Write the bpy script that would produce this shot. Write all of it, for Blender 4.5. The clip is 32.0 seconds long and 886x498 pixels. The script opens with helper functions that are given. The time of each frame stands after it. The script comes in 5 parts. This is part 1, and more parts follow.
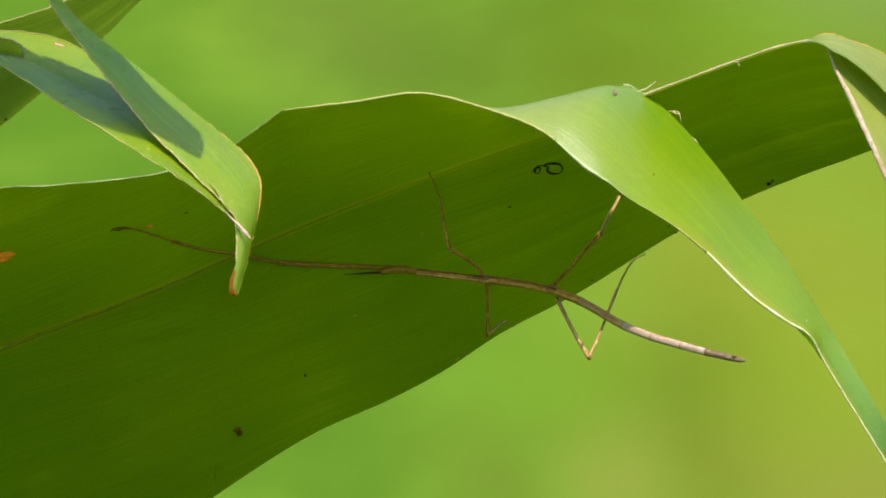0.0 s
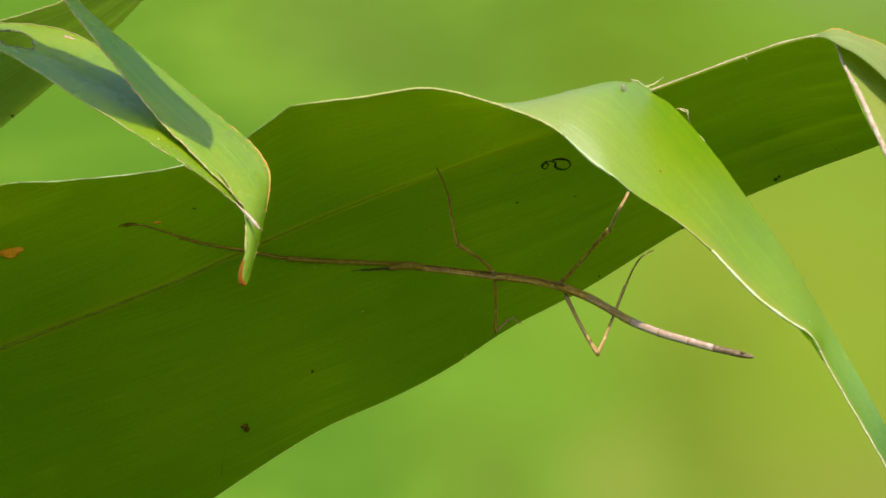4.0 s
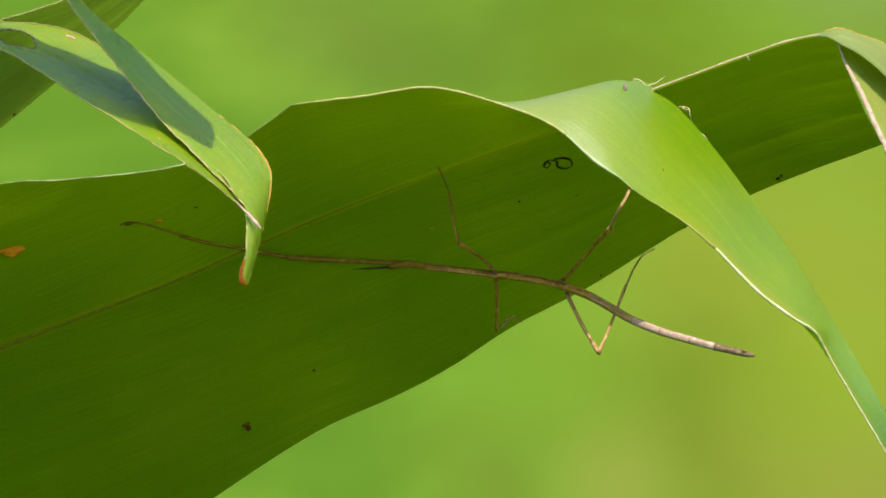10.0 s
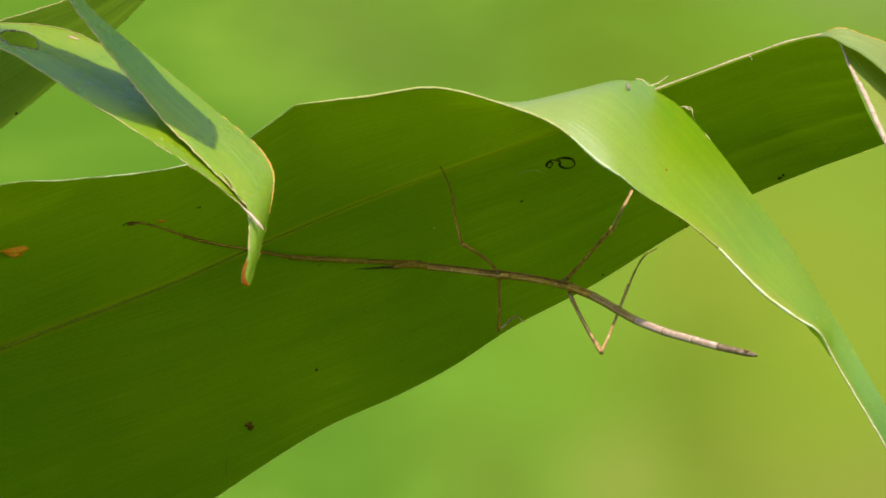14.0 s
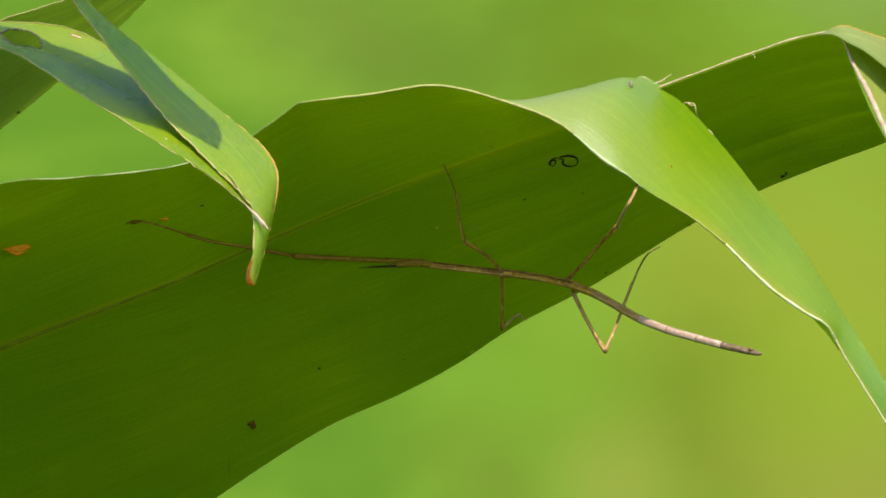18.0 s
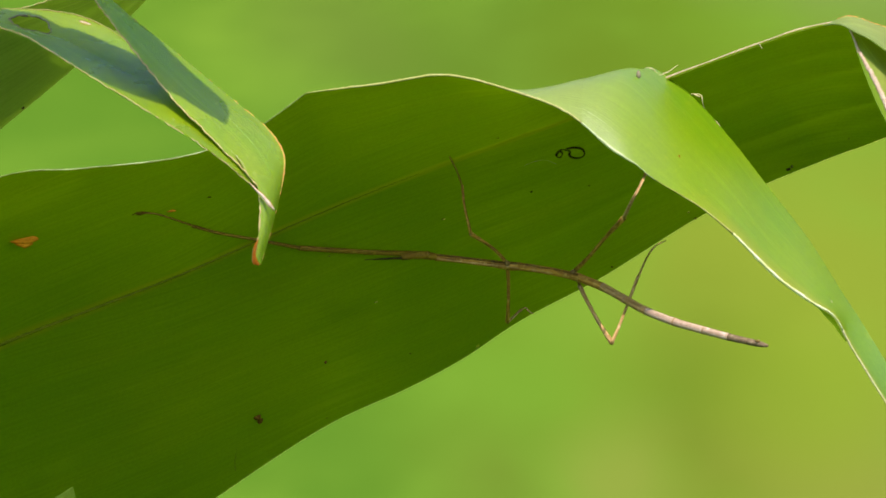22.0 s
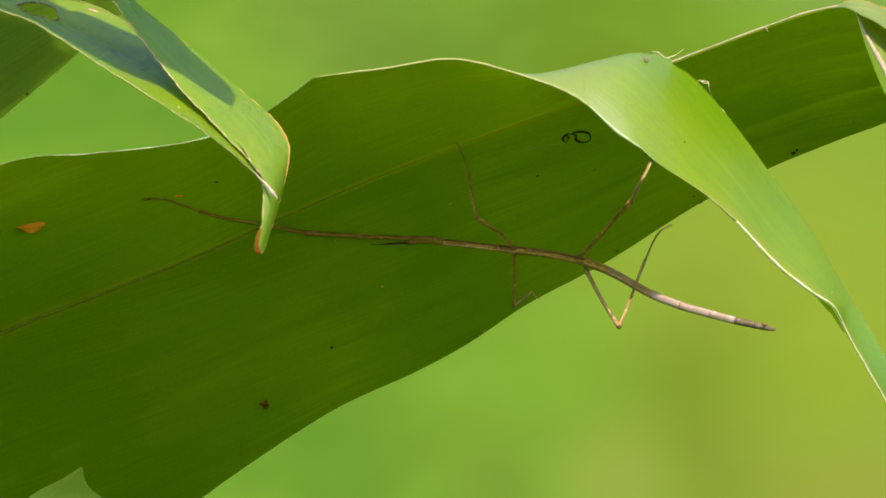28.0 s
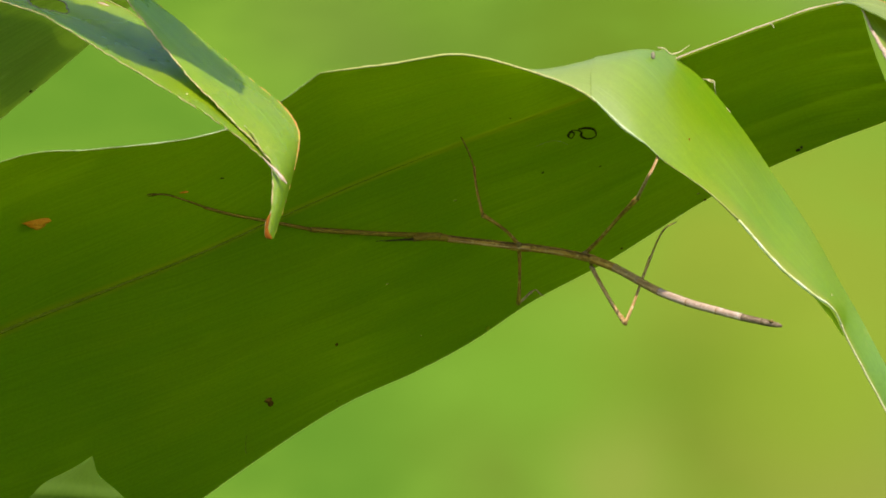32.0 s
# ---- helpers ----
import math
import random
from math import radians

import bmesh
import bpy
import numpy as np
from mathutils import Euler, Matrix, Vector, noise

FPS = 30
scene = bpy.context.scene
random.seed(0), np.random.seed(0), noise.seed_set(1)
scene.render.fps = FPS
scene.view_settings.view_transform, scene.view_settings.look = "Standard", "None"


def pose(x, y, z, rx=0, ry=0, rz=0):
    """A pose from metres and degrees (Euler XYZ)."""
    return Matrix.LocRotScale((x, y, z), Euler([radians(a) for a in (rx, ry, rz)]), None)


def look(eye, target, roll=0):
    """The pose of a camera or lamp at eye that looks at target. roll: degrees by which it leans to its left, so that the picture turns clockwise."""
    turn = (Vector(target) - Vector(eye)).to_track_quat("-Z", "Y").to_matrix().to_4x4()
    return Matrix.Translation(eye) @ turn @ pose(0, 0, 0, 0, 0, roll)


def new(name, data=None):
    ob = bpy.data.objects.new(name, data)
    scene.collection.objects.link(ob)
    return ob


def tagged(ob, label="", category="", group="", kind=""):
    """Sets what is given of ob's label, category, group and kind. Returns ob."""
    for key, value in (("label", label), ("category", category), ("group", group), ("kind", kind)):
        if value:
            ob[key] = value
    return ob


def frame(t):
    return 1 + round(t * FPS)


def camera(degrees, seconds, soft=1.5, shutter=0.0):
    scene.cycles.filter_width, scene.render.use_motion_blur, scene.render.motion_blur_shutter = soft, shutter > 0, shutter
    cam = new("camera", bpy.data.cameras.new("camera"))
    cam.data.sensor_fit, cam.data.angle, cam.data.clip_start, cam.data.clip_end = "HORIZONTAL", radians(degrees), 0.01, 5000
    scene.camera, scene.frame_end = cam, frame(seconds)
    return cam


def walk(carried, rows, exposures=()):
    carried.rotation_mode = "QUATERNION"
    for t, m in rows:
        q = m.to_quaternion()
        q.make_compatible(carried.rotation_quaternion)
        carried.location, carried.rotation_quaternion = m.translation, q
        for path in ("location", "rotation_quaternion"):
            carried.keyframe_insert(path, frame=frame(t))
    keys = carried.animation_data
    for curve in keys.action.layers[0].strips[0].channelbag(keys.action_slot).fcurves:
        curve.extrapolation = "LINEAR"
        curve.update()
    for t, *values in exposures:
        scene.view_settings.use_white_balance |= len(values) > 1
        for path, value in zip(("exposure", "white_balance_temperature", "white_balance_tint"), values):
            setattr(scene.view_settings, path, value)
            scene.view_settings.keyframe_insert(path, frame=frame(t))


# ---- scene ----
# A stick insect hanging under a broad ginger leaf, filmed close up by a camera that stands still.
cam = camera(14.0, 32.0, soft=1.8)
EYE_Z = 1.2
DIST = 0.8145
cam_pose = look((0, -DIST, EYE_Z), (0, 1, EYE_Z))
walk(cam, [(0.0, cam_pose), (32.0, cam_pose)], exposures=[(0.0, 1.15), (32.0, 1.15)])

# ---- light ----
SUN_EL, SUN_AZ = radians(56), radians(18)  # azimuth from the camera's side, positive to +x
SUN_DIR = Vector((math.sin(SUN_AZ) * math.cos(SUN_EL), -math.cos(SUN_AZ) * math.cos(SUN_EL), math.sin(SUN_EL)))
sun = new("sun", bpy.data.lights.new("sun", "SUN"))
sun.data.energy, sun.data.angle, sun.data.color = 3.05, radians(0.5), (1.0, 0.95, 0.86)
sun.matrix_world = look(SUN_DIR * 6 + Vector((0, 0, EYE_Z)), (0, 0, EYE_Z))

world = bpy.data.worlds.new("sky")
scene.world = world
world.use_nodes = True
sky = world.node_tree.nodes.new("ShaderNodeTexSky")
sky.sky_type, sky.sun_disc = "NISHITA", False
sky.sun_elevation, sky.sun_rotation = SUN_EL, math.atan2(SUN_DIR.x, SUN_DIR.y)
world.node_tree.nodes["Background"].inputs[1].default_value = 0.15
world.node_tree.links.new(sky.outputs[0], world.node_tree.nodes["Background"].inputs[0])


# ---- materials ----
class Tree:
    """Short hand for building a node material."""

    def __init__(self, name):
        self.mat = bpy.data.materials.new(name)
        self.mat.use_nodes = True
        self.nt = self.mat.node_tree
        self.bsdf = self.nt.nodes["Principled BSDF"]
        self.out = self.nt.nodes["Material Output"]

    def node(self, kind):
        return self.nt.nodes.new(kind)

    def put(self, value, socket):
        if isinstance(value, bpy.types.NodeSocket):
            self.nt.links.new(value, socket)
        else:
            socket.default_value = value

    def math(self, op, a, b=0.0, c=0.0):
        n = self.node("ShaderNodeMath")
        n.operation = op
        for value, socket in zip((a, b, c), n.inputs):
            self.put(value, socket)
        return n.outputs[0]

    def mix(self, fac, a, b, blend="MIX"):
        n = self.node("ShaderNodeMix")
        n.data_type, n.blend_type = "RGBA", blend
        self.put(fac, n.inputs[0])
        for value, socket in ((a, n.inputs[6]), (b, n.inputs[7])):
            self.put((*value, 1) if isinstance(value, tuple) else value, socket)
        return n.outputs[2]

    def noise(self, vector, scale, detail=3.0, rough=0.55):
        n = self.node("ShaderNodeTexNoise")
        n.inputs["Scale"].default_value, n.inputs["Detail"].default_value = scale, detail
        n.inputs["Roughness"].default_value = rough
        self.put(vector, n.inputs["Vector"])
        return n.outputs[0]

    def ramp(self, fac, lo, hi):
        n = self.node("ShaderNodeMapRange")
        n.interpolation_type = "SMOOTHSTEP"
        self.put(fac, n.inputs[0])
        n.inputs[1].default_value, n.inputs[2].default_value = lo, hi
        return n.outputs[0]

    def scaled(self, vector, s):
        n = self.node("ShaderNodeMapping")
        self.put(vector, n.inputs[0])
        n.inputs["Scale"].default_value = s
        return n.outputs[0]

    def bump(self, height, strength, distance):
        n = self.node("ShaderNodeBump")
        n.inputs["Strength"].default_value, n.inputs["Distance"].default_value = strength, distance
        self.put(height, n.inputs["Height"])
        return n.outputs[0]

    def coords(self, which):
        return self.node("ShaderNodeTexCoord").outputs[which]


def leaf_material(name, face, through_colour, pale, sheen=0.42, share=0.45, veins=0.22, yellow=0.3, gloss=0.34, tip=None, coat=0.0, contrast=0.75, rib=False, bands=330.0, ribs=0.0, painted_sheen=(), brim=None, mottle=0.0):
    """A leaf blade: diffuse face, light passing through it, fine parallel veins, mottling and pin-point blemishes."""
    t = Tree(name)
    uv, ob = t.coords("UV"), t.coords("Object")
    sep = t.node("ShaderNodeSeparateXYZ")
    t.put(uv, sep.inputs[0])
    along, across = sep.outputs[0], sep.outputs[1]
    wob = t.noise(ob, 60.0, 3.0)
    line = t.math("ADD", t.math("MULTIPLY", across, 1.0), t.math("MULTIPLY", along, -0.10))
    line = t.math("ADD", line, t.math("MULTIPLY", wob, 0.0010))
    broad_v = t.node("ShaderNodeCombineXYZ")
    t.put(t.math("MULTIPLY", along, 11.0), broad_v.inputs[0])
    t.put(t.math("MULTIPLY", line, bands), broad_v.inputs[1])
    broad = t.noise(broad_v.outputs[0], 1.0, 3.0, 0.5)
    side_v = t.node("ShaderNodeCombineXYZ")
    t.put(t.math("MULTIPLY", along, 9.0), side_v.inputs[0])
    t.put(t.math("MULTIPLY", line, 210.0), side_v.inputs[1])
    contour = t.noise(side_v.outputs[0], 1.0, 1.0, 0.4)
    side = t.ramp(t.math("ABSOLUTE", t.math("SUBTRACT", contour, 0.5)), 0.030, 0.004)
    side = t.math("MULTIPLY", side, t.ramp(t.noise(ob, 45.0, 2.0), 0.44, 0.66))
    vein_v = t.node("ShaderNodeCombineXYZ")
    t.put(t.math("MULTIPLY", along, 40.0), vein_v.inputs[0])
    t.put(t.math("MULTIPLY", line, 2100.0), vein_v.inputs[1])
    thread = t.noise(vein_v.outputs[0], 1.0, 2.0, 0.5)
    blotch = t.noise(ob, 38.0, 4.0, 0.6)
    grain = t.noise(ob, 1500.0, 2.0)
    fleck = t.node("ShaderNodeTexVoronoi")
    fleck.inputs["Scale"].default_value = 150.0
    t.put(ob, fleck.inputs["Vector"])
    dot = t.math("MULTIPLY", t.ramp(fleck.outputs["Distance"], 0.055, 0.02), t.ramp(blotch, 0.56, 0.62))
    tone = t.ramp(t.math("ADD", t.math("MULTIPLY", broad, 0.6), t.math("MULTIPLY", blotch, 0.4)), 0.32, 0.70)
    streak = t.math("MULTIPLY", t.ramp(thread, 0.35, 0.7), veins)
    col = t.mix(t.math("MULTIPLY", tone, contrast), face, pale)
    col = t.mix(streak, col, pale)
    col = t.mix(t.math("MULTIPLY", side, ribs), col, tuple(min(1.0, c * 1.5) for c in pale))
    ageing = t.ramp(t.noise(ob, 17.0, 2.0, 0.5), 0.42, 0.66)
    if tip:
        ageing = t.math("MAXIMUM", ageing, t.ramp(along, *tip))
    col = t.mix(t.math("MULTIPLY", ageing, yellow), col, (min(1.0, face[0] * 2.25), face[1] * 1.22, face[2] * 0.35))
    if mottle:
        spots = t.math("MULTIPLY", t.ramp(t.noise(ob, 105.0, 3.0, 0.6), 0.46, 0.62), mottle)
        col = t.mix(spots, col, (face[0] * 2.2, face[1] * 1.20, face[2] * 0.6))
        pin = t.ramp(t.noise(ob, 620.0, 1.0, 0.4), 0.66, 0.76)
        col = t.mix(t.math("MULTIPLY", pin, mottle), col, (min(1.0, pale[0] * 1.9), pale[1] * 1.25, pale[2] * 2.0))
    if brim:
        start, end, tint = brim
        rim = t.math("MULTIPLY", t.ramp(t.math("ADD", across, t.math("MULTIPLY", t.math("SUBTRACT", broad, 0.5), 0.004)), start, end), 0.8)
        col = t.mix(t.math("MULTIPLY", rim, t.ramp(along, 0.02, 0.05)), col, tint)
    # sky sheen painted into the face colour, blended in along x
    for near, far, sheen_tint in painted_sheen:
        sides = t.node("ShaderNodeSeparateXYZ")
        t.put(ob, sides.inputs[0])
        col = t.mix(t.math("MULTIPLY", t.ramp(t.math("ADD", sides.outputs[0], t.math("MULTIPLY", t.math("SUBTRACT", blotch, 0.5), 0.03)), far, near), 0.85), col, sheen_tint)
    col = t.mix(t.math("MULTIPLY", t.ramp(grain, 0.35, 0.7), 0.09), col, (0.03, 0.07, 0.01))
    col = t.mix(t.math("MULTIPLY", dot, 0.6), col, (0.22, 0.13, 0.04))
    thru = t.mix(t.math("MULTIPLY", tone, contrast), through_colour, tuple(min(1.0, c * 1.45) for c in through_colour))
    thru = t.mix(t.math("MULTIPLY", t.ramp(grain, 0.35, 0.7), 0.14), thru, tuple(c * 0.4 for c in through_colour))
    thru = t.mix(t.math("MULTIPLY", streak, 1.2), thru, tuple(c * 0.7 for c in through_colour))
    thru = t.mix(t.math("MULTIPLY", side, ribs), thru, tuple(min(1.0, c * 1.6 + 0.02) for c in through_colour))
    thru = t.mix(t.math("MULTIPLY", dot, 0.5), thru, (0.12, 0.08, 0.01))
    if rib:
        # the tissue beside the midrib: an olive-brown band that narrows and pales towards the leaf's end
        width = t.math("MAXIMUM", 0.0010, t.math("MULTIPLY_ADD", along, -0.0085, 0.0021))
        band = t.math("MULTIPLY", t.ramp(t.math("DIVIDE", across, width), 1.5, 0.6), 1.0)
        col = t.mix(band, col, (0.118, 0.114, 0.004))
        thru = t.mix(band, thru, t.mix(t.ramp(along, 0.09, 0.15), (0.95, 0.89, 0.018), (1.0, 0.97, 0.05)))
    height = t.math("ADD", thread, t.math("MULTIPLY", grain, 0.5))
    normal = t.bump(height, veins, 0.0003)
    t.put(col, t.bsdf.inputs["Base Color"])
    t.put(normal, t.bsdf.inputs["Normal"])
    t.put(t.math("ADD", gloss, t.math("MULTIPLY", blotch, 0.16)), t.bsdf.inputs["Roughness"])
    t.bsdf.inputs["Specular IOR Level"].default_value = sheen
    t.bsdf.inputs["Coat Weight"].default_value, t.bsdf.inputs["Coat Roughness"].default_value = coat, 0.35
    trans = t.node("ShaderNodeBsdfTranslucent")
    t.put(thru, trans.inputs["Color"])
    mixer = t.node("ShaderNodeMixShader")
    mixer.inputs[0].default_value = share
    t.put(t.bsdf.outputs[0], mixer.inputs[1])
    t.put(trans.outputs[0], mixer.inputs[2])
    t.put(mixer.outputs[0], t.out.inputs[0])
    return t.mat


def speckled(name, a, b, scale, rough=0.7, bump=0.3, depth=0.0003, c=None, spec=0.3):
    """A matt organic surface of two mottled colours, with a third in streaks."""
    t = Tree(name)
    ob = t.coords("Object")
    n1, n2 = t.noise(ob, scale, 4.0, 0.65), t.noise(ob, scale * 5.3, 3.0)
    col = t.mix(t.ramp(n1, 0.35, 0.65), a, b)
    if c:
        col = t.mix(t.math("MULTIPLY", t.ramp(n2, 0.52, 0.72), 0.8), col, c)
    t.put(col, t.bsdf.inputs["Base Color"])
    t.bsdf.inputs["Roughness"].default_value = rough
    t.bsdf.inputs["Specular IOR Level"].default_value = spec
    t.put(t.bump(t.math("ADD", n1, t.math("MULTIPLY", n2, 0.6)), bump, depth), t.bsdf.inputs["Normal"])
    return t.mat


def bark_skin(name, dark, mid, light):
    """The insect's skin: dry twig-like cuticle with lengthwise streaks."""
    t = Tree(name)
    uv, ob = t.coords("UV"), t.coords("Object")
    lines = t.noise(t.scaled(uv, (170.0, 0.9, 1.0)), 1.0, 4.0, 0.6)
    spots = t.noise(ob, 900.0, 4.0, 0.65)
    big = t.noise(ob, 120.0, 2.0)
    col = t.mix(t.ramp(lines, 0.40, 0.62), dark, mid)
    col = t.mix(t.math("MULTIPLY", t.ramp(spots, 0.5, 0.72), 0.7), col, light)
    col = t.mix(t.math("MULTIPLY", t.ramp(big, 0.45, 0.7), 0.18), col, dark)
    t.put(col, t.bsdf.inputs["Base Color"])
    t.bsdf.inputs["Roughness"].default_value = 0.7
    t.bsdf.inputs["Specular IOR Level"].default_value = 0.15
    t.put(t.bump(t.math("ADD", lines, t.math("MULTIPLY", spots, 0.6)), 0.6, 0.0002), t.bsdf.inputs["Normal"])
    return t.mat


def meadow_material():
    """Grass and low growth as soft patches of green, yellow-green, straw and olive: lens blur painted in, placed to fit
    the camera's view.
    """
    t = Tree("meadow")
    ob = t.coords("Object")
    n = t.noise(t.scaled(ob, (1.0, 0.55, 1.5)), 3.4, 2.0, 0.5)
    n2 = t.noise(t.scaled(ob, (1.0, 0.5, 1.4)), 1.1, 1.0, 0.4)
    col = t.mix(t.ramp(n, 0.22, 0.78), (0.046, 0.100, 0.008), (0.082, 0.146, 0.013))
    col = t.mix(t.math("MULTIPLY", t.ramp(n2, 0.5, 0.75), 0.25), col, (0.105, 0.155, 0.014))
    sep = t.node("ShaderNodeSeparateXYZ")
    t.put(ob, sep.inputs[0])
    # patches: x, height on the bank, half width, half height, strength, colour
    for x, z, rx, rz, k, c in PATCHES:
        dx = t.math("DIVIDE", t.math("SUBTRACT", sep.outputs[0], x), rx)
        dz = t.math("DIVIDE", t.math("SUBTRACT", sep.outputs[2], z), rz)
        r = t.math("SQRT", t.math("ADD", t.math("MULTIPLY", dx, dx), t.math("MULTIPLY", dz, dz)))
        r = t.math("ADD", r, t.math("MULTIPLY", t.math("SUBTRACT", n, 0.5), 1.2))
        col = t.mix(t.math("MULTIPLY", t.ramp(r, 1.25, 0.0), k), col, c)
    t.put(col, t.bsdf.inputs["Base Color"])
    t.bsdf.inputs["Roughness"].default_value = 0.95
    t.bsdf.inputs["Specular IOR Level"].default_value = 0.0
    return t.mat


PATCHES = [
    (0.62, 1.12, 0.62, 0.60, 0.75, (0.129, 0.150, 0.014)),
    (0.48, 1.62, 0.30, 0.20, 0.75, (0.070, 0.122, 0.008)),
    (0.04, 1.59, 0.30, 0.24, 0.70, (0.056, 0.092, 0.009)),
    (0.28, 1.57, 0.24, 0.24, 0.75, (0.058, 0.092, 0.006)),
    (-0.22, 1.62, 0.22, 0.22, 0.45, (0.078, 0.108, 0.016)),
    (0.41, 0.92, 0.19, 0.22, 0.90, (0.072, 0.100, 0.008)),
    (0.09, 0.85, 0.15, 0.15, 0.75, (0.066, 0.096, 0.010)),
    (0.27, 0.84, 0.15, 0.12, 0.60, (0.128, 0.144, 0.024)),
    (0.72, 0.79, 0.32, 0.20, 0.75, (0.118, 0.124, 0.019)),
    (0.14, 0.99, 0.24, 0.17, 0.55, (0.070, 0.140, 0.010)),
    (0.60, 0.97, 0.17, 0.15, 0.55, (0.102, 0.146, 0.010)),
    (-0.75, 1.45, 0.42, 0.32, 0.65, (0.048, 0.106, 0.008)),
    (0.80, 1.72, 0.30, 0.16, 0.55, (0.100, 0.128, 0.034)),
]

LEAF = leaf_material("leaf_upper_face", (0.128, 0.276, 0.012), (0.225, 0.335, 0.003), (0.184, 0.322, 0.026), sheen=0.9, share=0.38, veins=0.26, yellow=0.6, gloss=0.33, ribs=0.25)
# both undersides are coloured darker than the upper face, their shade painted in
UNDER = leaf_material("shaded_leaf_underside", (0.052, 0.082, 0.004), (0.75, 0.89, 0.015), (0.066, 0.098, 0.002), sheen=0.12, share=0.60, contrast=0.5, veins=0.32, bands=170.0, ribs=0.35)
RIBBED = leaf_material("shaded_ribbed_underside", (0.052, 0.082, 0.003), (0.76, 0.91, 0.013), (0.066, 0.098, 0.002), sheen=0.12, share=0.60, contrast=0.5, rib=True, veins=0.31,
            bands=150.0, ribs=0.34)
DULL = leaf_material("dull_underside", (0.122, 0.162, 0.030), (0.78, 0.84, 0.20), (0.190, 0.195, 0.050), sheen=0.3, share=0.56, veins=0.45, ribs=0.5)
BACK = leaf_material("back_leaf_upper_face", (0.150, 0.290, 0.02), (0.25, 0.38, 0.05), (0.205, 0.33, 0.03), sheen=0.5, share=0.45, veins=0.25)
# colour of a sunlit patch, painted on a sheet of its own
SUN_PATCH = leaf_material("sun_patch", (0.078, 0.130, 0.010), (0.2, 0.3, 0.01), (0.096, 0.148, 0.015), sheen=0.1, share=0.3, veins=0.1)
EDGE = leaf_material("translucent_margin", (0.40, 0.38, 0.07), (0.98, 0.90, 0.12), (0.42, 0.40, 0.08), sheen=0.1, share=0.75, veins=0.1)
YOUNG = leaf_material("young_leaf", (0.108, 0.252, 0.003), (0.25, 0.38, 0.006),
            (0.158, 0.280, 0.009), sheen=0.58, share=0.33, veins=0.60, mottle=0.5, yellow=0.6, gloss=0.20, tip=(0.025, 0.070), contrast=0.9, ribs=0.35)
BRIM = 0.046  # width of the flap along its blade
# pale tint at the fold and bluish tail are sheen painted into the colour
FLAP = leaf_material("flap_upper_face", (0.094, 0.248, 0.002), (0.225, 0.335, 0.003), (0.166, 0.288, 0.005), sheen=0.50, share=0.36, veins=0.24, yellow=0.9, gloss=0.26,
            ribs=0.3, mottle=0.5, painted_sheen=((0.020, 0.053, (0.262, 0.312, 0.075)), (0.110, 0.078, (0.130, 0.265, 0.070))), brim=(BRIM * 0.80, BRIM * 0.98, (0.300, 0.300, 0.018)))
TIP_LEAF = leaf_material("leaf_end", (0.185, 0.255, 0.040), (0.30, 0.38, 0.03), (0.260, 0.305, 0.085), sheen=0.4, share=0.36, veins=0.35, yellow=0.25, gloss=0.4, ribs=0.4)
MIDRIB = speckled("midrib", (0.090, 0.102, 0.004), (0.112, 0.118, 0.006), 160.0, 0.8, spec=0.0)
YELLOW_RIM = speckled("yellow_rim", (0.27, 0.26, 0.055), (0.35, 0.32, 0.11), 260.0, 0.6, c=(0.24, 0.16, 0.04))
CREAM_RIM = speckled("cream_rim", (0.44, 0.40, 0.16), (0.54, 0.46, 0.26), 260.0, 0.6, c=(0.34, 0.22, 0.09))
FLECK = speckled("pale_fleck", (0.20, 0.21, 0.014), (0.26, 0.25, 0.030), 900.0, 0.9, spec=0.0)
# glossy rim whose pale colour paints the highlight on the flap's rolled edge
HIGHLIGHT_RIM = speckled("highlight_rim", (0.26, 0.31, 0.10), (0.36, 0.38, 0.19), 260.0, 0.30, bump=0.15, spec=0.6)
TAN_RIM = speckled("tan_rim", (0.085, 0.090, 0.022), (0.13, 0.12, 0.045), 260.0, 0.8, c=(0.09, 0.06, 0.02), spec=0.1)
PALE_RIB = speckled("bared_midrib", (0.27, 0.21, 0.10), (0.37, 0.28, 0.16), 300.0, 0.6, c=(0.22, 0.13, 0.06))
MARGIN = speckled("leaf_margin", (0.15, 0.17, 0.03), (0.22, 0.18, 0.05), 500.0, 0.6, c=(0.18, 0.08, 0.03))
# pale margin, whitened further to paint the highlight on the flap's lower edge
PALE_MARGIN = speckled("pale_margin", (0.46, 0.46, 0.17), (0.64, 0.62, 0.42), 220.0, 0.4, c=(0.48, 0.45, 0.16))
DRY_GREY = speckled("grey_dry_rim", (0.13, 0.10, 0.055), (0.22, 0.18, 0.11), 600.0, 0.8)
PALE_VEIN = speckled("pale_vein", (0.15, 0.285, 0.025), (0.19, 0.315, 0.04), 300.0, 0.5)
RUSTY_RIM = speckled("orange_rim", (0.36, 0.24, 0.03), (0.40, 0.14, 0.03), 250.0, 0.6, c=(0.30, 0.28, 0.04))
DRY_TAN = speckled("dry_tan_rim", (0.34, 0.24, 0.09), (0.42, 0.32, 0.14), 300.0, 0.7, c=(0.24, 0.14, 0.04))
DRY = speckled("dried_edge", (0.20, 0.075, 0.014), (0.33, 0.17, 0.045), 420.0, 0.8, c=(0.09, 0.035, 0.01))
WHITE_DRY = speckled("bleached_edge", (0.47, 0.38, 0.31), (0.36, 0.23, 0.15), 600.0, 0.7)
BLEACHED = speckled("bleached_rim", (0.44, 0.34, 0.25), (0.34, 0.22, 0.14), 300.0, 0.8, c=(0.20, 0.11, 0.05))
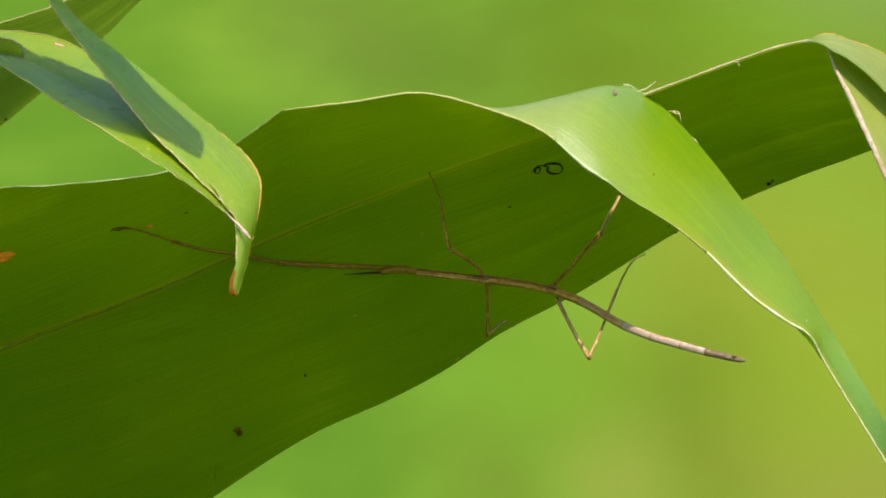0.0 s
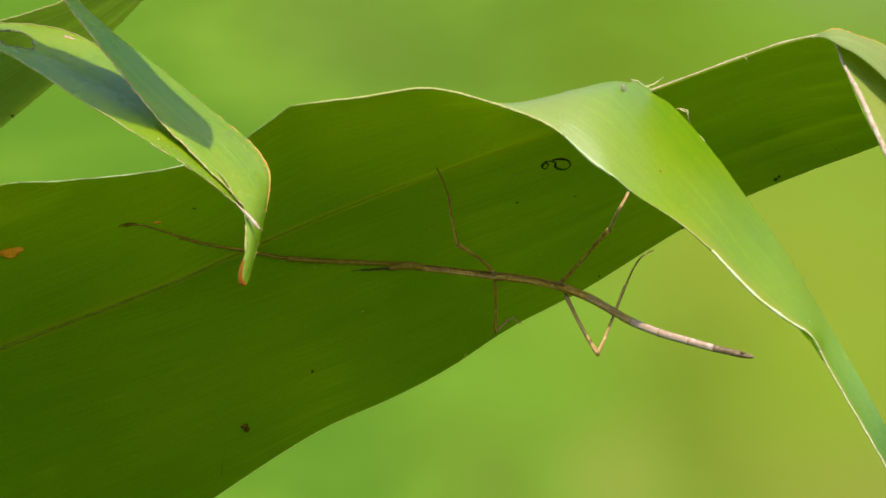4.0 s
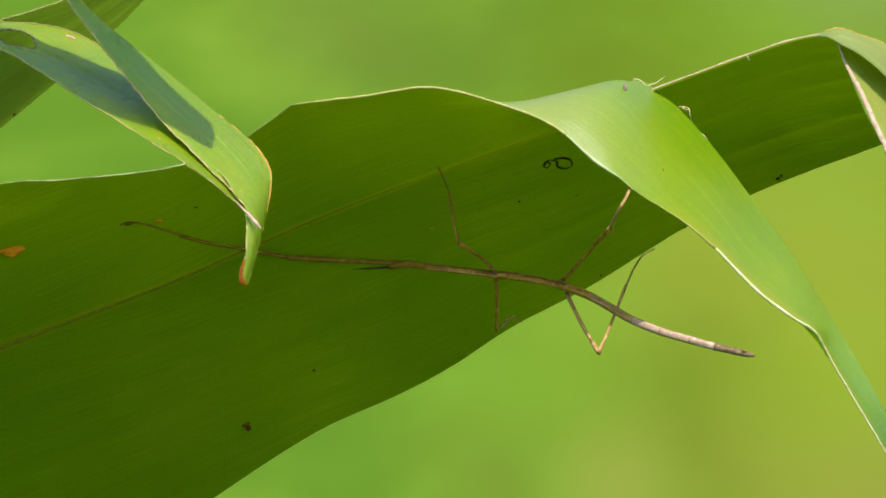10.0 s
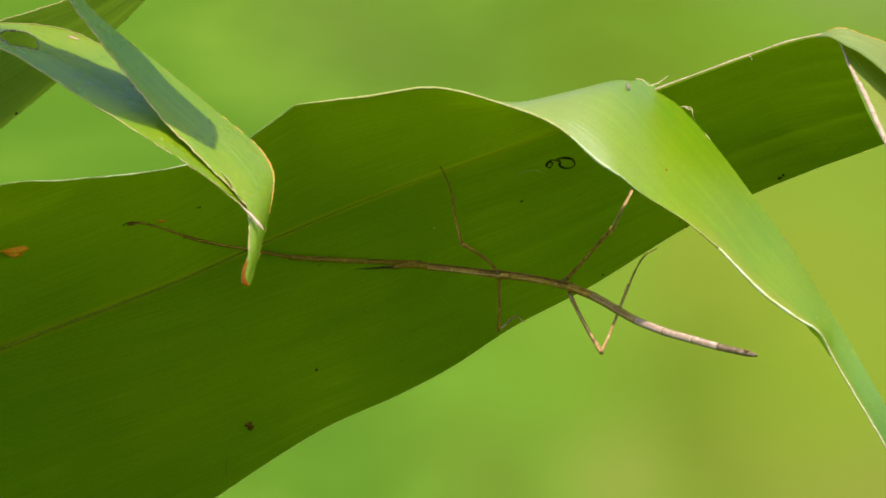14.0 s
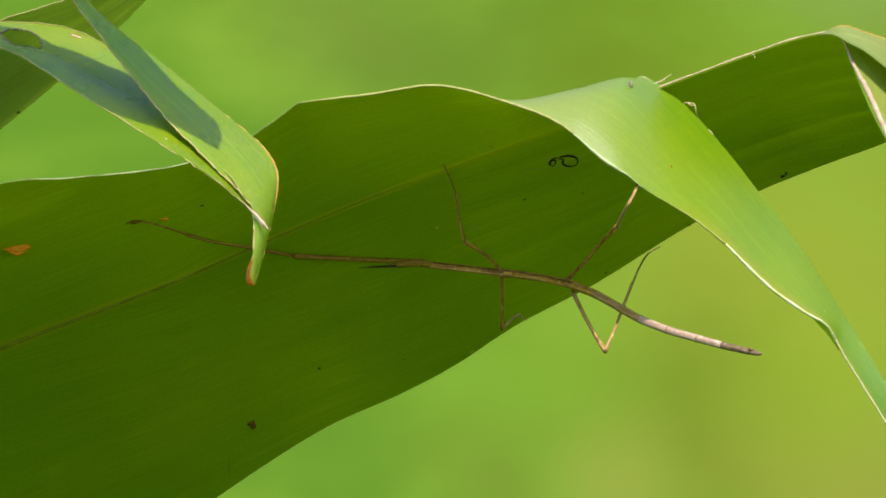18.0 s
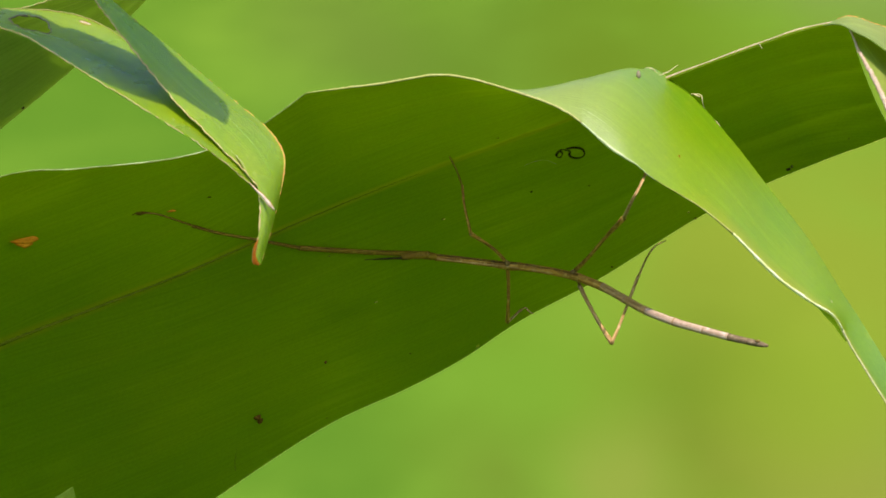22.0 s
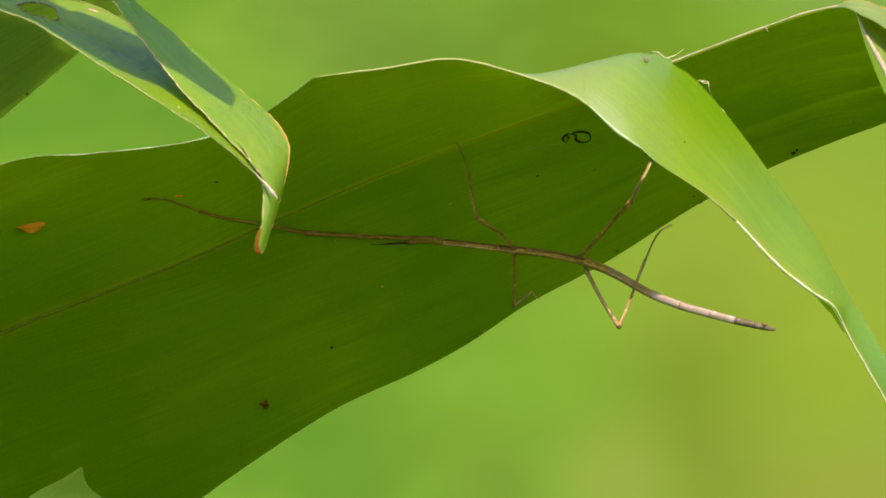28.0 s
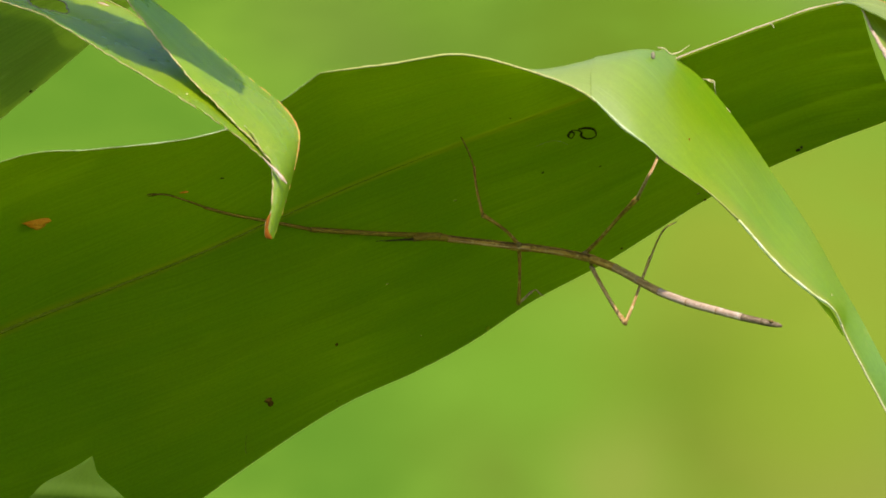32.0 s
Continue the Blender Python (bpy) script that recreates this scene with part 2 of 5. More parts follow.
STRAW = speckled("torn_fibre", (0.42, 0.33, 0.15), (0.55, 0.45, 0.25), 700.0, 0.7)
RUST = speckled("rust_spot", (0.48, 0.14, 0.004), (0.60, 0.22, 0.012), 500.0, 0.8, c=(0.32, 0.13, 0.004), spec=0.05)
SCORCH = speckled("scorched_tip", (0.15, 0.040, 0.002), (0.27, 0.090, 0.006), 420.0, 0.8, c=(0.32, 0.14, 0.02), spec=0.05)
BLACK = speckled("dark_frass", (0.016, 0.011, 0.004), (0.045, 0.026, 0.008), 900.0, 0.8, spec=0.05)
BROWN = speckled("brown_speck", (0.060, 0.030, 0.003), (0.11, 0.055, 0.006), 900.0, 0.9, spec=0.02)
STEM = speckled("plant_stem", (0.06, 0.13, 0.015), (0.09, 0.16, 0.02), 40.0, 0.5)
# thorax, abdomen and leg skins differ partly by sun and shade painted in
SKIN = bark_skin("insect_skin", (0.140, 0.064, 0.007), (0.40, 0.212, 0.028), (0.54, 0.34, 0.095))
SKIN_SUN_TINT = bark_skin("insect_sun_tinted_skin", (0.24, 0.126, 0.042), (0.45, 0.270, 0.110), (0.58, 0.40, 0.22))
SKIN_DARK = bark_skin("insect_dark_skin", (0.085, 0.050, 0.012), (0.19, 0.115, 0.032), (0.33, 0.22, 0.09))
SKIN_SUNLIT = bark_skin("insect_sunlit_abdomen_skin", (0.26, 0.160, 0.105), (0.44, 0.305, 0.225), (0.60, 0.47, 0.39))
RING = bark_skin("segment_ring_skin", (0.18, 0.10, 0.045), (0.35, 0.215, 0.125), (0.46, 0.31, 0.20))
FURROW = bark_skin("insect_furrow_skin", (0.045, 0.022, 0.003), (0.10, 0.050, 0.008), (0.18, 0.10, 0.025))
SKIN_TAIL = bark_skin("insect_tail_skin", (0.095, 0.058, 0.030), (0.22, 0.150, 0.088), (0.38, 0.28, 0.18))
SKIN_SHADED = bark_skin("insect_shaded_abdomen_skin", (0.18, 0.098, 0.030), (0.41, 0.245, 0.090), (0.54, 0.38, 0.19))
SKIN_FORE = bark_skin("insect_foreleg_skin", (0.105, 0.056, 0.003), (0.195, 0.112, 0.006), (0.26, 0.165, 0.016))
MEADOW = meadow_material()


# ---- building ----
PIVOT = Vector((0, 0, EYE_Z))  # where the sight line meets the leaf
BASE = Vector((-0.33, 0.03, 0.0))  # foot of the plant


def mm(points):
    return [Vector(p) * 0.001 for p in points]


def smooth(points, n):
    """n + 1 points on a Catmull-Rom curve through the given ones."""
    p = [2 * points[0] - points[1], *points, 2 * points[-1] - points[-2]]
    made = []
    for i in range(n + 1):
        f = i / n * (len(points) - 1)
        k = min(int(f), len(points) - 2)
        t = f - k
        a, b, c, d = p[k:k + 4]
        made.append(0.5 * (2 * b + (c - a) * t + (2 * a - 5 * b + 4 * c - d) * t * t + (3 * b - a - 3 * c + d) * t ** 3))
    return made


def part(name, bm, material, parent=None, label="", shade=True):
    """Links a bmesh as one mesh object under a thing or a part."""
    me = bpy.data.meshes.new(name)
    if shade:
        for f in bm.faces:
            f.smooth = True
    bm.to_mesh(me)
    bm.free()
    me.materials.append(material)
    ob = new(name, me)
    ob.parent = parent
    return tagged(ob, label)


def sheet(rows, bm=None, even=False):
    """A grid of faces through rows of points, with uv in metres along and across; even: veins gather where the blade narrows."""
    bm = bm or bmesh.new()
    uv = bm.loops.layers.uv.verify()
    verts = [[bm.verts.new(p) for p in row] for row in rows]
    mid = len(rows[0]) // 2
    us = [0.0]
    for a, b in zip(rows, rows[1:]):
        us.append(us[-1] + (b[mid] - a[mid]).length)
    vs = []
    for row in rows:
        v = [0.0]
        for a, b in zip(row, row[1:]):
            v.append(v[-1] + (b - a).length)
        vs.append(v)
    if even:
        last, broadest = len(rows[0]) - 1, max(v[-1] for v in vs)
        vs = [[broadest * j / last for j in range(last + 1)] for _ in rows]
    for i in range(len(rows) - 1):
        for j in range(len(rows[0]) - 1):
            f = bm.faces.new((verts[i][j], verts[i + 1][j], verts[i + 1][j + 1], verts[i][j + 1]))
            for loop, (a, b) in zip(f.loops, ((i, j), (i + 1, j), (i + 1, j + 1), (i, j + 1))):
                loop[uv].uv = (us[a], vs[a][b])
    return bm


def leaf_sheet(rows, up, bm, thick=0.00012, where=None, even=False):
    """A leaf blade with an upper face and an underside; up: which way the upper face looks, at the row 'where'."""
    n, m = len(rows), len(rows[0])
    flip = 0
    upper, lower = [], []
    for i in range(n):
        a, b = [], []
        for j in range(m):
            du = rows[min(i + 1, n - 1)][j] - rows[max(i - 1, 0)][j]
            dv = rows[i][min(j + 1, m - 1)] - rows[i][max(j - 1, 0)]
            w = du.cross(dv)
            w = w.normalized() if w.length > 1e-14 else Vector(up).normalized()
            a.append(w)
        lower.append(a)
    middle = lower[where or n // 6][m // 2]
    flip = 1 if middle.dot(Vector(up)) > 0 else -1
    top = [[p + w * flip * thick for p, w in zip(r, ws)] for r, ws in zip(rows, lower)]
    under = [[p - w * flip * thick for p, w in zip(r, ws)] for r, ws in zip(rows, lower)]
    sheet(top, bm, even)
    done = len(bm.faces)
    sheet(under, bm, even)
    bm.faces.ensure_lookup_table()
    for f in bm.faces[done:]:
        f.material_index = 1
    uv = bm.loops.layers.uv.verify()
    ring = [(i, 0) for i in range(n)] + [(n - 1, j) for j in range(1, m)] + [(i, m - 1) for i in range(n - 2, -1, -1)] + [(0, j) for j in range(m - 2, 0, -1)]
    a = [bm.verts.new(top[i][j]) for i, j in ring]
    b = [bm.verts.new(under[i][j]) for i, j in ring]
    for k in range(len(ring)):
        q = (k + 1) % len(ring)
        f = bm.faces.new((a[k], a[q], b[q], b[k]))
        for loop in f.loops:
            loop[uv].uv = (k * 0.001, 0.0)
    return bm


def tube(points, radii, sides=8, flat=1.0, squash=None, bm=None, cap=True):
    """A round or flattened rod along points; radii: one number or one a point."""
    bm = bm or bmesh.new()
    uv = bm.loops.layers.uv.verify()
    n = len(points)
    if not isinstance(radii, (list, tuple)):
        radii = [radii] * n
    rings, length = [], [0.0]
    side = squash or Vector((0, 1, 0))
    for i, p in enumerate(points):
        t = (points[min(i + 1, n - 1)] - points[max(i - 1, 0)]).normalized()
        a = (side - t * side.dot(t))
        a = a.normalized() if a.length > 1e-4 else t.orthogonal().normalized()
        b = t.cross(a)
        ring = []
        for k in range(sides):
            w = 2 * math.pi * k / sides
            ring.append(bm.verts.new(p + radii[i] * (a * math.cos(w) * flat + b * math.sin(w))))
        rings.append(ring)
        if i:
            length.append(length[-1] + (p - points[i - 1]).length)
    for i in range(n - 1):
        for k in range(sides):
            q = (k + 1) % sides
            f = bm.faces.new((rings[i][k], rings[i][q], rings[i + 1][q], rings[i + 1][k]))
            turn = 2 * math.pi * radii[i]
            for loop, (s, m) in zip(f.loops, ((i, k), (i, k + 1), (i + 1, k + 1), (i + 1, k))):
                loop[uv].uv = (m / sides * turn * 10, length[s] * 100)
    if cap:
        bm.faces.new(rings[0][::-1])
        bm.faces.new(rings[-1])
    return bm


def blade(a, c, b, nu, nv, pleat=0.0, waves=3.0, ripple=0.0, seed=0.0):
    """Rows of points from curve a over control curve c to curve b: one half of a leaf, with lengthwise pleats."""
    rows = []
    for i, (p, q, r) in enumerate(zip(smooth(a, nu), smooth(c, nu), smooth(b, nu))):
        row = []
        for j in range(nv + 1):
            t = j / nv
            row.append((1 - t) ** 2 * p + 2 * t * (1 - t) * q + t * t * r)
        rows.append(row)
    if pleat or ripple:
        moved = []
        for i, row in enumerate(rows):
            up = (rows[min(i + 1, nu)][nv // 2] - rows[max(i - 1, 0)][nv // 2]).cross(row[-1] - row[0])
            up = up.normalized() if up.length > 1e-12 else Vector((0, -1, 0))
            width = (row[-1] - row[0]).length
            new_row = []
            for j, p in enumerate(row):
                t = j / nv
                k = math.sin(math.pi * min(1.0, max(0.0, t)))
                h = pleat * k * math.sin(2 * math.pi * waves * t + 0.4 * math.sin(i * 0.05))
                h += ripple * t * noise.noise(Vector((i * 0.09 + seed, t * 2.0, seed)))
                new_row.append(p + up * h * min(1.0, width / 0.02))
            moved.append(new_row)
        rows = moved
    return rows


def ragged(points, amount, seed):
    """A rim that wanders a little, as a nibbled or dried leaf edge does."""
    return [p + amount * Vector((noise.noise(p * 900 + Vector((seed, 0, 0))), noise.noise(p * 900 + Vector((0, seed, 0))),
                                 noise.noise(p * 900 + Vector((0, 0, seed))))) for p in points]


def blob(centre, size, normal_y=0.25, seed=0, rough=0.35):
    """A small flattened uneven lump."""
    bm = bmesh.new()
    bmesh.ops.create_icosphere(bm, subdivisions=2, radius=1.0)
    for v in bm.verts:
        k = 1 + rough * noise.noise(v.co * 1.7 + Vector((seed, seed * 0.7, 0)))
        v.co = Vector((v.co.x * size[0], v.co.y * size[0] * normal_y, v.co.z * size[1])) * k + centre
    return bm


# ---- ground and bank ----
def ground_height(x, y):
    rise = 0.0
    if y > 3.0:
        k = min(1.0, (y - 3.0) / 2.5)
        rise = k * k * (3 - 2 * k) * 0.5 * (y - 3.0) * 1.1
    if y > 30.0:
        rise = ground_height(x, 30.0) + 0.02 * (y - 30.0)
    return rise + 0.05 * noise.noise(Vector((x * 0.4, y * 0.4, 0.0)))


def build_ground():
    steps = sorted({round(v * 0.35, 3) for v in range(-30, 31)} | {12.0, 16, 24, 40, 80, 200, 500, -12, -16, -24, -40, -80, -200, -500})
    deep = sorted({round(v * 0.35, 3) for v in range(-12, 40)} | {16.0, 20, 25, 30, 45, 80, 200, 500, -6, -12, -24, -40, -80, -200, -500})
    rows = [[Vector((x, y, ground_height(x, y))) for x in steps] for y in deep]
    ground = part("ground", sheet([r[::-1] for r in rows]), MEADOW)
    tagged(ground, "soft green meadow rising to a grassy bank", "ground", kind="stuff")
    ground["kind"] = "structure"


build_ground()

# ---- the plant ----
plant = new("ginger_plant")
plant.location = BASE
tagged(plant, "tall green ginger plant with broad drooping torn leaves", "plant")


def leaf_of_plant(name, strips, material, label, beneath=UNDER, even=True):
    """A leaf of the plant: its blade as a mesh whose origin lies on the sight line."""
    bm = bmesh.new()
    for rows, up in strips:
        leaf_sheet(rows, up, bm, even=even)
    ob = part(name, bm, material, plant, label)
    ob.data.materials.append(beneath)
    ob.location = PIVOT - BASE
    return ob


# stem and leaf sheaths, beside the view
stem = part("stem", tube(smooth(mm([(0, 0, -20), (8, 0, 400), (4, 6, 800), (18, 10, 1150), (30, 12, 1500)]), 40),
                         [0.011 - 0.006 * i / 40 for i in range(41)], 14), STEM, plant, "upright green stem")

# broad leaf, lower half
RIB = mm([(-154.72, 6, -46.13), (-138.79, 3, -38.92), (-119.14, 0, -30.49), (-100.01, 0, -22.2), (-80.87, 0, -14.92), (-61.74, 0, -7.53), (-42.61, 0, 0.89),
            (-23.47, 0, 9.06), (-3.06, 0, 16.97), (14.8, 0, 23.34), (30.1, 0, 28.96), (46.69, 0, 35.84), (65.82, 0, 42.99), (78.58, 0, 47.33), (88.74, 2, 49.23)])
LOW_MID = mm([(-154.37, 18, -54.63), (-133.16, 24, -66.84), (-110.57, 22, -60.79), (-88.19, 21, -46.32), (-67.91, 21, -35.85), (-47.69, 22, -25.42),
            (-28.74, 23.5, -16.93), (-10.39, 25, -9.07), (7.38, 26.5, -0.53), (25.17, 27, 8.3), (42.3, 27, 16.61), (58.78, 27, 24.25), (76.92, 26.5, 31.35),
            (88.12, 24, 35.33), (96.03, 22, 37.47)])
LOW_EDGE = mm([(-158.11, 24, -60.28), (-125.58, 44, -95.33), (-97.46, 45, -89.38), (-73.23, 45, -72.55), (-51.69, 45, -57.21), (-30.19, 46, -43.53),
            (-11.33, 47, -34.94), (1.89, 49, -27.99), (16.4, 51, -18.57), (34.99, 51.5, -8.82), (56.39, 51, 4.47), (72.57, 50, 12.73), (88.61, 48, 19.32),
            (97.9, 46.5, 22.65), (104.46, 45, 25.17)])
# broad leaf, upper half: along the rib, then torn from it and hanging over as a flap
UP_RIB = mm([(-154.72, 6, -46.13), (-138.79, 3, -38.92), (-119.14, 0, -30.49), (-100.01, 0, -22.2), (-80.87, 0, -14.92), (-61.74, 0, -7.53), (-42.61, 0, 0.89),
            (-28.57, 0, 6.89), (-13.27, 0, 13.01), (2.04, 0, 18.75), (14.8, 0, 23.34), (27.55, 0, 27.94), (37.76, 0, 35.21), (41.84, 0, 37.38), (44.9, 0, 38.14),
            (53.52, 3, 31.62), (62.04, 4, 21.92), (69.39, 3, 12.03), (78.93, 1, -1.15), (85.77, -2, -12.85), (90.89, -4, -21.45), (99.27, -6, -36.34),
            (109.65, -6, -55.59)])
UP_MID = mm([(-153.84, -2, -43.14), (-138.47, -10, -23.81), (-118.34, -14, -11.16), (-98.79, -15, -3.01), (-81.16, -16, 0.63), (-60.53, -16, 5.75),
            (-43.47, -17, 12.86), (-30.44, -18, 19.83), (-15.43, -20, 23.77), (0.12, -22, 28.05), (14.13, -23, 34.46), (26.67, -26, 43.1), (34.37, -25, 45.13),
            (39.37, -24, 40.73), (43.94, -22, 31.77), (51.76, -20, 20.66), (59.88, -18, 11.98), (67.78, -16, 2), (76.95, -13, -7.41), (84.02, -9, -15.26),
            (89.25, -5, -23.33), (99.51, -4, -41.12), (109.29, -4, -58.26)])
UP_EDGE = mm([(-153.34, -8, -40.29), (-137.22, -28, -9.74), (-116.76, -33, 5.63), (-96.8, -36, 13.77), (-81.12, -34.5, 15.14), (-59.36, -31.5, 17.78), (-44.19, -28.5, 23.27),
            (-32.6, -32, 31.5), (-17.6, -34, 33.13), (-2.32, -34, 35.08), (12.73, -33, 31.46), (23.99, -33, 26.8), (32.8, -33, 19.22), (37.97, -32.5, 15.68),
            (42.43, -31.5, 12.14), (51.61, -28, 6.53), (59.55, -24, 0.12), (68.81, -20, -8.96), (76.94, -17, -14.86), (83.02, -15, -18.66), (87.61, -5, -26.24),
            (99.76, -2, -46.07), (108.92, -2, -61.59)])

SKYWARD = (0, 0.7, 0.7)
SUNWARD = (0, -0.7, 0.7)
UPPER = blade(UP_RIB, UP_MID, UP_EDGE, 230, 28)
for _ in range(450):  # ease the depth along the flap, so that it bends evenly
    depth = [[p.y for p in row] for row in UPPER]
    for i in range(100, 230):
        for j, p in enumerate(UPPER[i]):
            p.y = (depth[i - 1][j] + 2 * depth[i][j] + depth[i + 1][j]) / 4
for _ in range(120):  # and take the kink of the torn corner out of the blade's middle
    held = [[p.copy() for p in row] for row in UPPER[104:166]]
    for i in range(1, 61):
        for j in range(4, 28):
            w = 0.5 * min(1.0, (j - 3) / 8) * min(1.0, (28 - j) / 5)
            UPPER[104 + i][j] = held[i][j].lerp((held[i - 1][j] + held[i + 1][j]) / 2, w)
for i in range(110, 205):  # the flap's lower edge leans out where it turns over
    lean = math.sin(math.pi * ((i - 110) / 95) ** 0.8)
    for j in range(6, 29):
        UPPER[i][j].y -= 0.0050 * lean * ((j - 6) / 22) ** 1.4
for i in range(10, 104):  # the upper half rises steeply from the rib before it leans over
    k = (0.6 + 0.4 * min(1.0, max(0.0, i - 45) / 30)) * min(1.0, (i - 10) / 20) * min(1.0, (104 - i) / 16)
    for j, p in enumerate(UPPER[i]):
        t = j / 28
        p += Vector((0, 0.0052, 0.0016)) * k * 2 * t * (1 - t)
for i in range(63, 84):  # a blunt corner where the edge was once bent
    a, b, f = (6, 7, (i - 62.73) / 10.4545) if i < 73.18 else (7, 8, (i - 73.18) / 10.4545)
    want = UP_EDGE[a].lerp(UP_EDGE[b], f)
    step = want - UPPER[i][-1]
    for j in range(29):
        UPPER[i][j] += step * (j / 28) ** 3
HINGE = 118  # row at which the flap begins


def pleated(rows, folds):
    """Blade rows with soft lengthwise folds: where across the blade, how high, how wide, and how much each grows towards the leaf's end."""
    n, m = len(rows) - 1, len(rows[0]) - 1
    made = []
    for i, row in enumerate(rows):
        up = (rows[min(i + 1, n)][m // 2] - rows[max(i - 1, 0)][m // 2]).cross(row[-1] - row[0])
        up = up.normalized() if up.length > 1e-12 else Vector((0, -1, 0))
        u = i / n
        line = []
        for j, p in enumerate(row):
            v, h = j / m, 0.0
            for where, high, wide, end in folds:
                d = (v - where - 0.16 * (u - 0.6) + 0.02 * noise.noise(Vector((u * 6, where * 9, 0)))) / wide
                soft = 0.35 if d > 0 else 1.0  # a short steep side and a long flat one
                h += high * (1 + end * max(0.0, u - 0.55) * 2) * math.exp(-abs(d) / soft) * (1 - math.exp(-8 * v))
            line.append(p + up * h)
        made.append(line)
    return made


FOLDS = [(0.13, -0.00018, 0.14, 3.0), (0.30, -0.00030, 0.12, 1.6), (0.44, -0.00020, 0.10, 1.0), (0.60, -0.00030, 0.13, 1.9), (0.76, -0.00015, 0.11, 1.6), (0.90, -0.00008, 0.08, 1.0)]
LOW_HALF = blade(RIB, LOW_MID, LOW_EDGE, 150, 60)
for i, row in enumerate(LOW_HALF):  # steep beside the rib, flatter towards the margin
    u = i / 150
    k = 1.5 * max(0.0, 1 - abs(u - 0.42) / 0.38) - 3.0 * max(0.0, min(1.0, (u - 0.74) / 0.12))
    for j, p in enumerate(row):
        p.y -= 0.0040 * k * 2 * (j / 60) * (1 - j / 60)
LOW_HALF = pleated(LOW_HALF, FOLDS)
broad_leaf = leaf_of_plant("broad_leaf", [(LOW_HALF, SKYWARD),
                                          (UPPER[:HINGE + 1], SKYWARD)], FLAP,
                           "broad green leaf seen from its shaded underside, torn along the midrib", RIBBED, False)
BLADES = LOW_HALF + UPPER
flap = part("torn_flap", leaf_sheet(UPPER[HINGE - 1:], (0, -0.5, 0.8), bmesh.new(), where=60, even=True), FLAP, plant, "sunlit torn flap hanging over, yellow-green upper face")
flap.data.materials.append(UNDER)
flap.location = PIVOT - BASE
FRONT = Vector((0, -0.00022, -0.0002))
part("midrib", tube([p + FRONT for p in smooth(RIB, 150)[:84]], [0.00070 - 0.00068 * (i / 83) ** 0.9 for i in range(84)], 12, 0.2), MIDRIB, broad_leaf, "olive midrib")
STRIP = [[p + Vector((0, -0.0004 - 0.0004 * w, -0.0005 * w * k)) for w in (0.0, 0.35, 0.7, 1.0)]
         for p, k in ((q, min(1.0, i / 6, (41 - i) / 8)) for i, q in enumerate(smooth(RIB, 150)[108:150]))]
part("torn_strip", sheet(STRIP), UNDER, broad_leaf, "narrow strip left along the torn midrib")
part("bared_midrib", tube(smooth(RIB, 150)[108:], [0.00030 + 0.00007 * math.sin(i * 0.7) for i in range(43)], 8), PALE_RIB, broad_leaf, "pale torn midrib")
LOWER = blade(RIB, LOW_MID, LOW_EDGE, 260, 12)
FRINGE = [[row[-1] + (row[-1] - row[-2]).normalized() * w for w in (-0.0001, 0.0001, wide)] for row, wide in
          zip(LOWER, [0.00030 + 0.00014 * noise.noise(Vector((i * 0.35, 0, 4))) for i in range(261)])]
part("lower_margin", sheet(FRINGE), EDGE, broad_leaf, "thin yellowish leaf margin")
RIM = [row[-1] for row in UPPER[:HINGE + 1]]
part("upper_margin", tube(ragged(RIM[:74], 0.0001, 3), [0.00005 + 0.00002 * math.sin(i * 0.9) for i in range(74)], 6), TAN_RIM, broad_leaf, "thin pale leaf margin")
part("turned_margin", tube(ragged(RIM[73:], 0.00012, 4), [0.00010 + 0.00016 * min(1.0, i / 8) + 0.00005 * noise.noise(Vector((i * 0.3, 0, 9))) for i in range(HINGE - 72)], 8), YELLOW_RIM,
     broad_leaf, "yellow rim turned towards the light")
FLAP_RIM = ragged([row[-1] for row in UPPER[117:]], 0.0001, 3)
for first, last, skin, words in ((0, 30, HIGHLIGHT_RIM, "glossy margin of the torn flap, its highlight painted pale"), (29, 51, YELLOW_RIM, "yellow margin of the torn flap"), (50, 88, PALE_MARGIN, "thick pale margin of the torn flap, highlight painted in"), (87, 114, CREAM_RIM, "cream margin of the torn flap")):
    part("flap_margin", tube(FLAP_RIM[first:last], [0.00012 + 0.00030 * math.exp(-((i - 9) / 9) ** 2) + 0.00012 * (i > 86) + (0.00030 + 0.00010 * noise.noise(Vector((i * 0.45, 2, 0)))) * max(0.0, math.sin((i - 36) / 56 * math.pi)) ** 1.1 * (36 < i < 92) for i in range(first, last)], 6), skin, flap, words)

# folded end of the broad leaf
TIP_A = mm([(83.17, 0, 47.84), (88.42, -1, 49.94), (94.63, 2, 48.46), (100.62, 5, 46.59), (111.69, 9, 40.75)])
TIP_B = mm([(85.34, -6, 48.24), (90.55, -7, 47.17), (96.23, -6, 45.46), (101.04, -4, 42.02), (110.47, 0, 35.84)])
TIP_C = mm([(86.54, -9, 47.31), (88.62, -13, 45.57), (92.29, -16, 43.27), (97.92, -17, 38.34), (107.05, -16, 28.26)])
folded_tip = part("folded_tip", leaf_sheet(blade(TIP_A, TIP_B, TIP_C, 60, 14), SUNWARD, bmesh.new(), where=40, even=True), TIP_LEAF, broad_leaf, "leaf end folded over, light upper face showing")
TIP_D = mm([(88.26, -6, 46.47), (90.14, -14, 39.74), (92.43, -17, 34.6), (97.55, -22, 21.97), (102.51, -24, 10.03)])
TIP_E = mm([(90.89, -4, 45.82), (95.37, -9, 39.86), (100.04, -12, 33.43), (105.8, -16, 22.64), (109.27, -18, 10.1)])
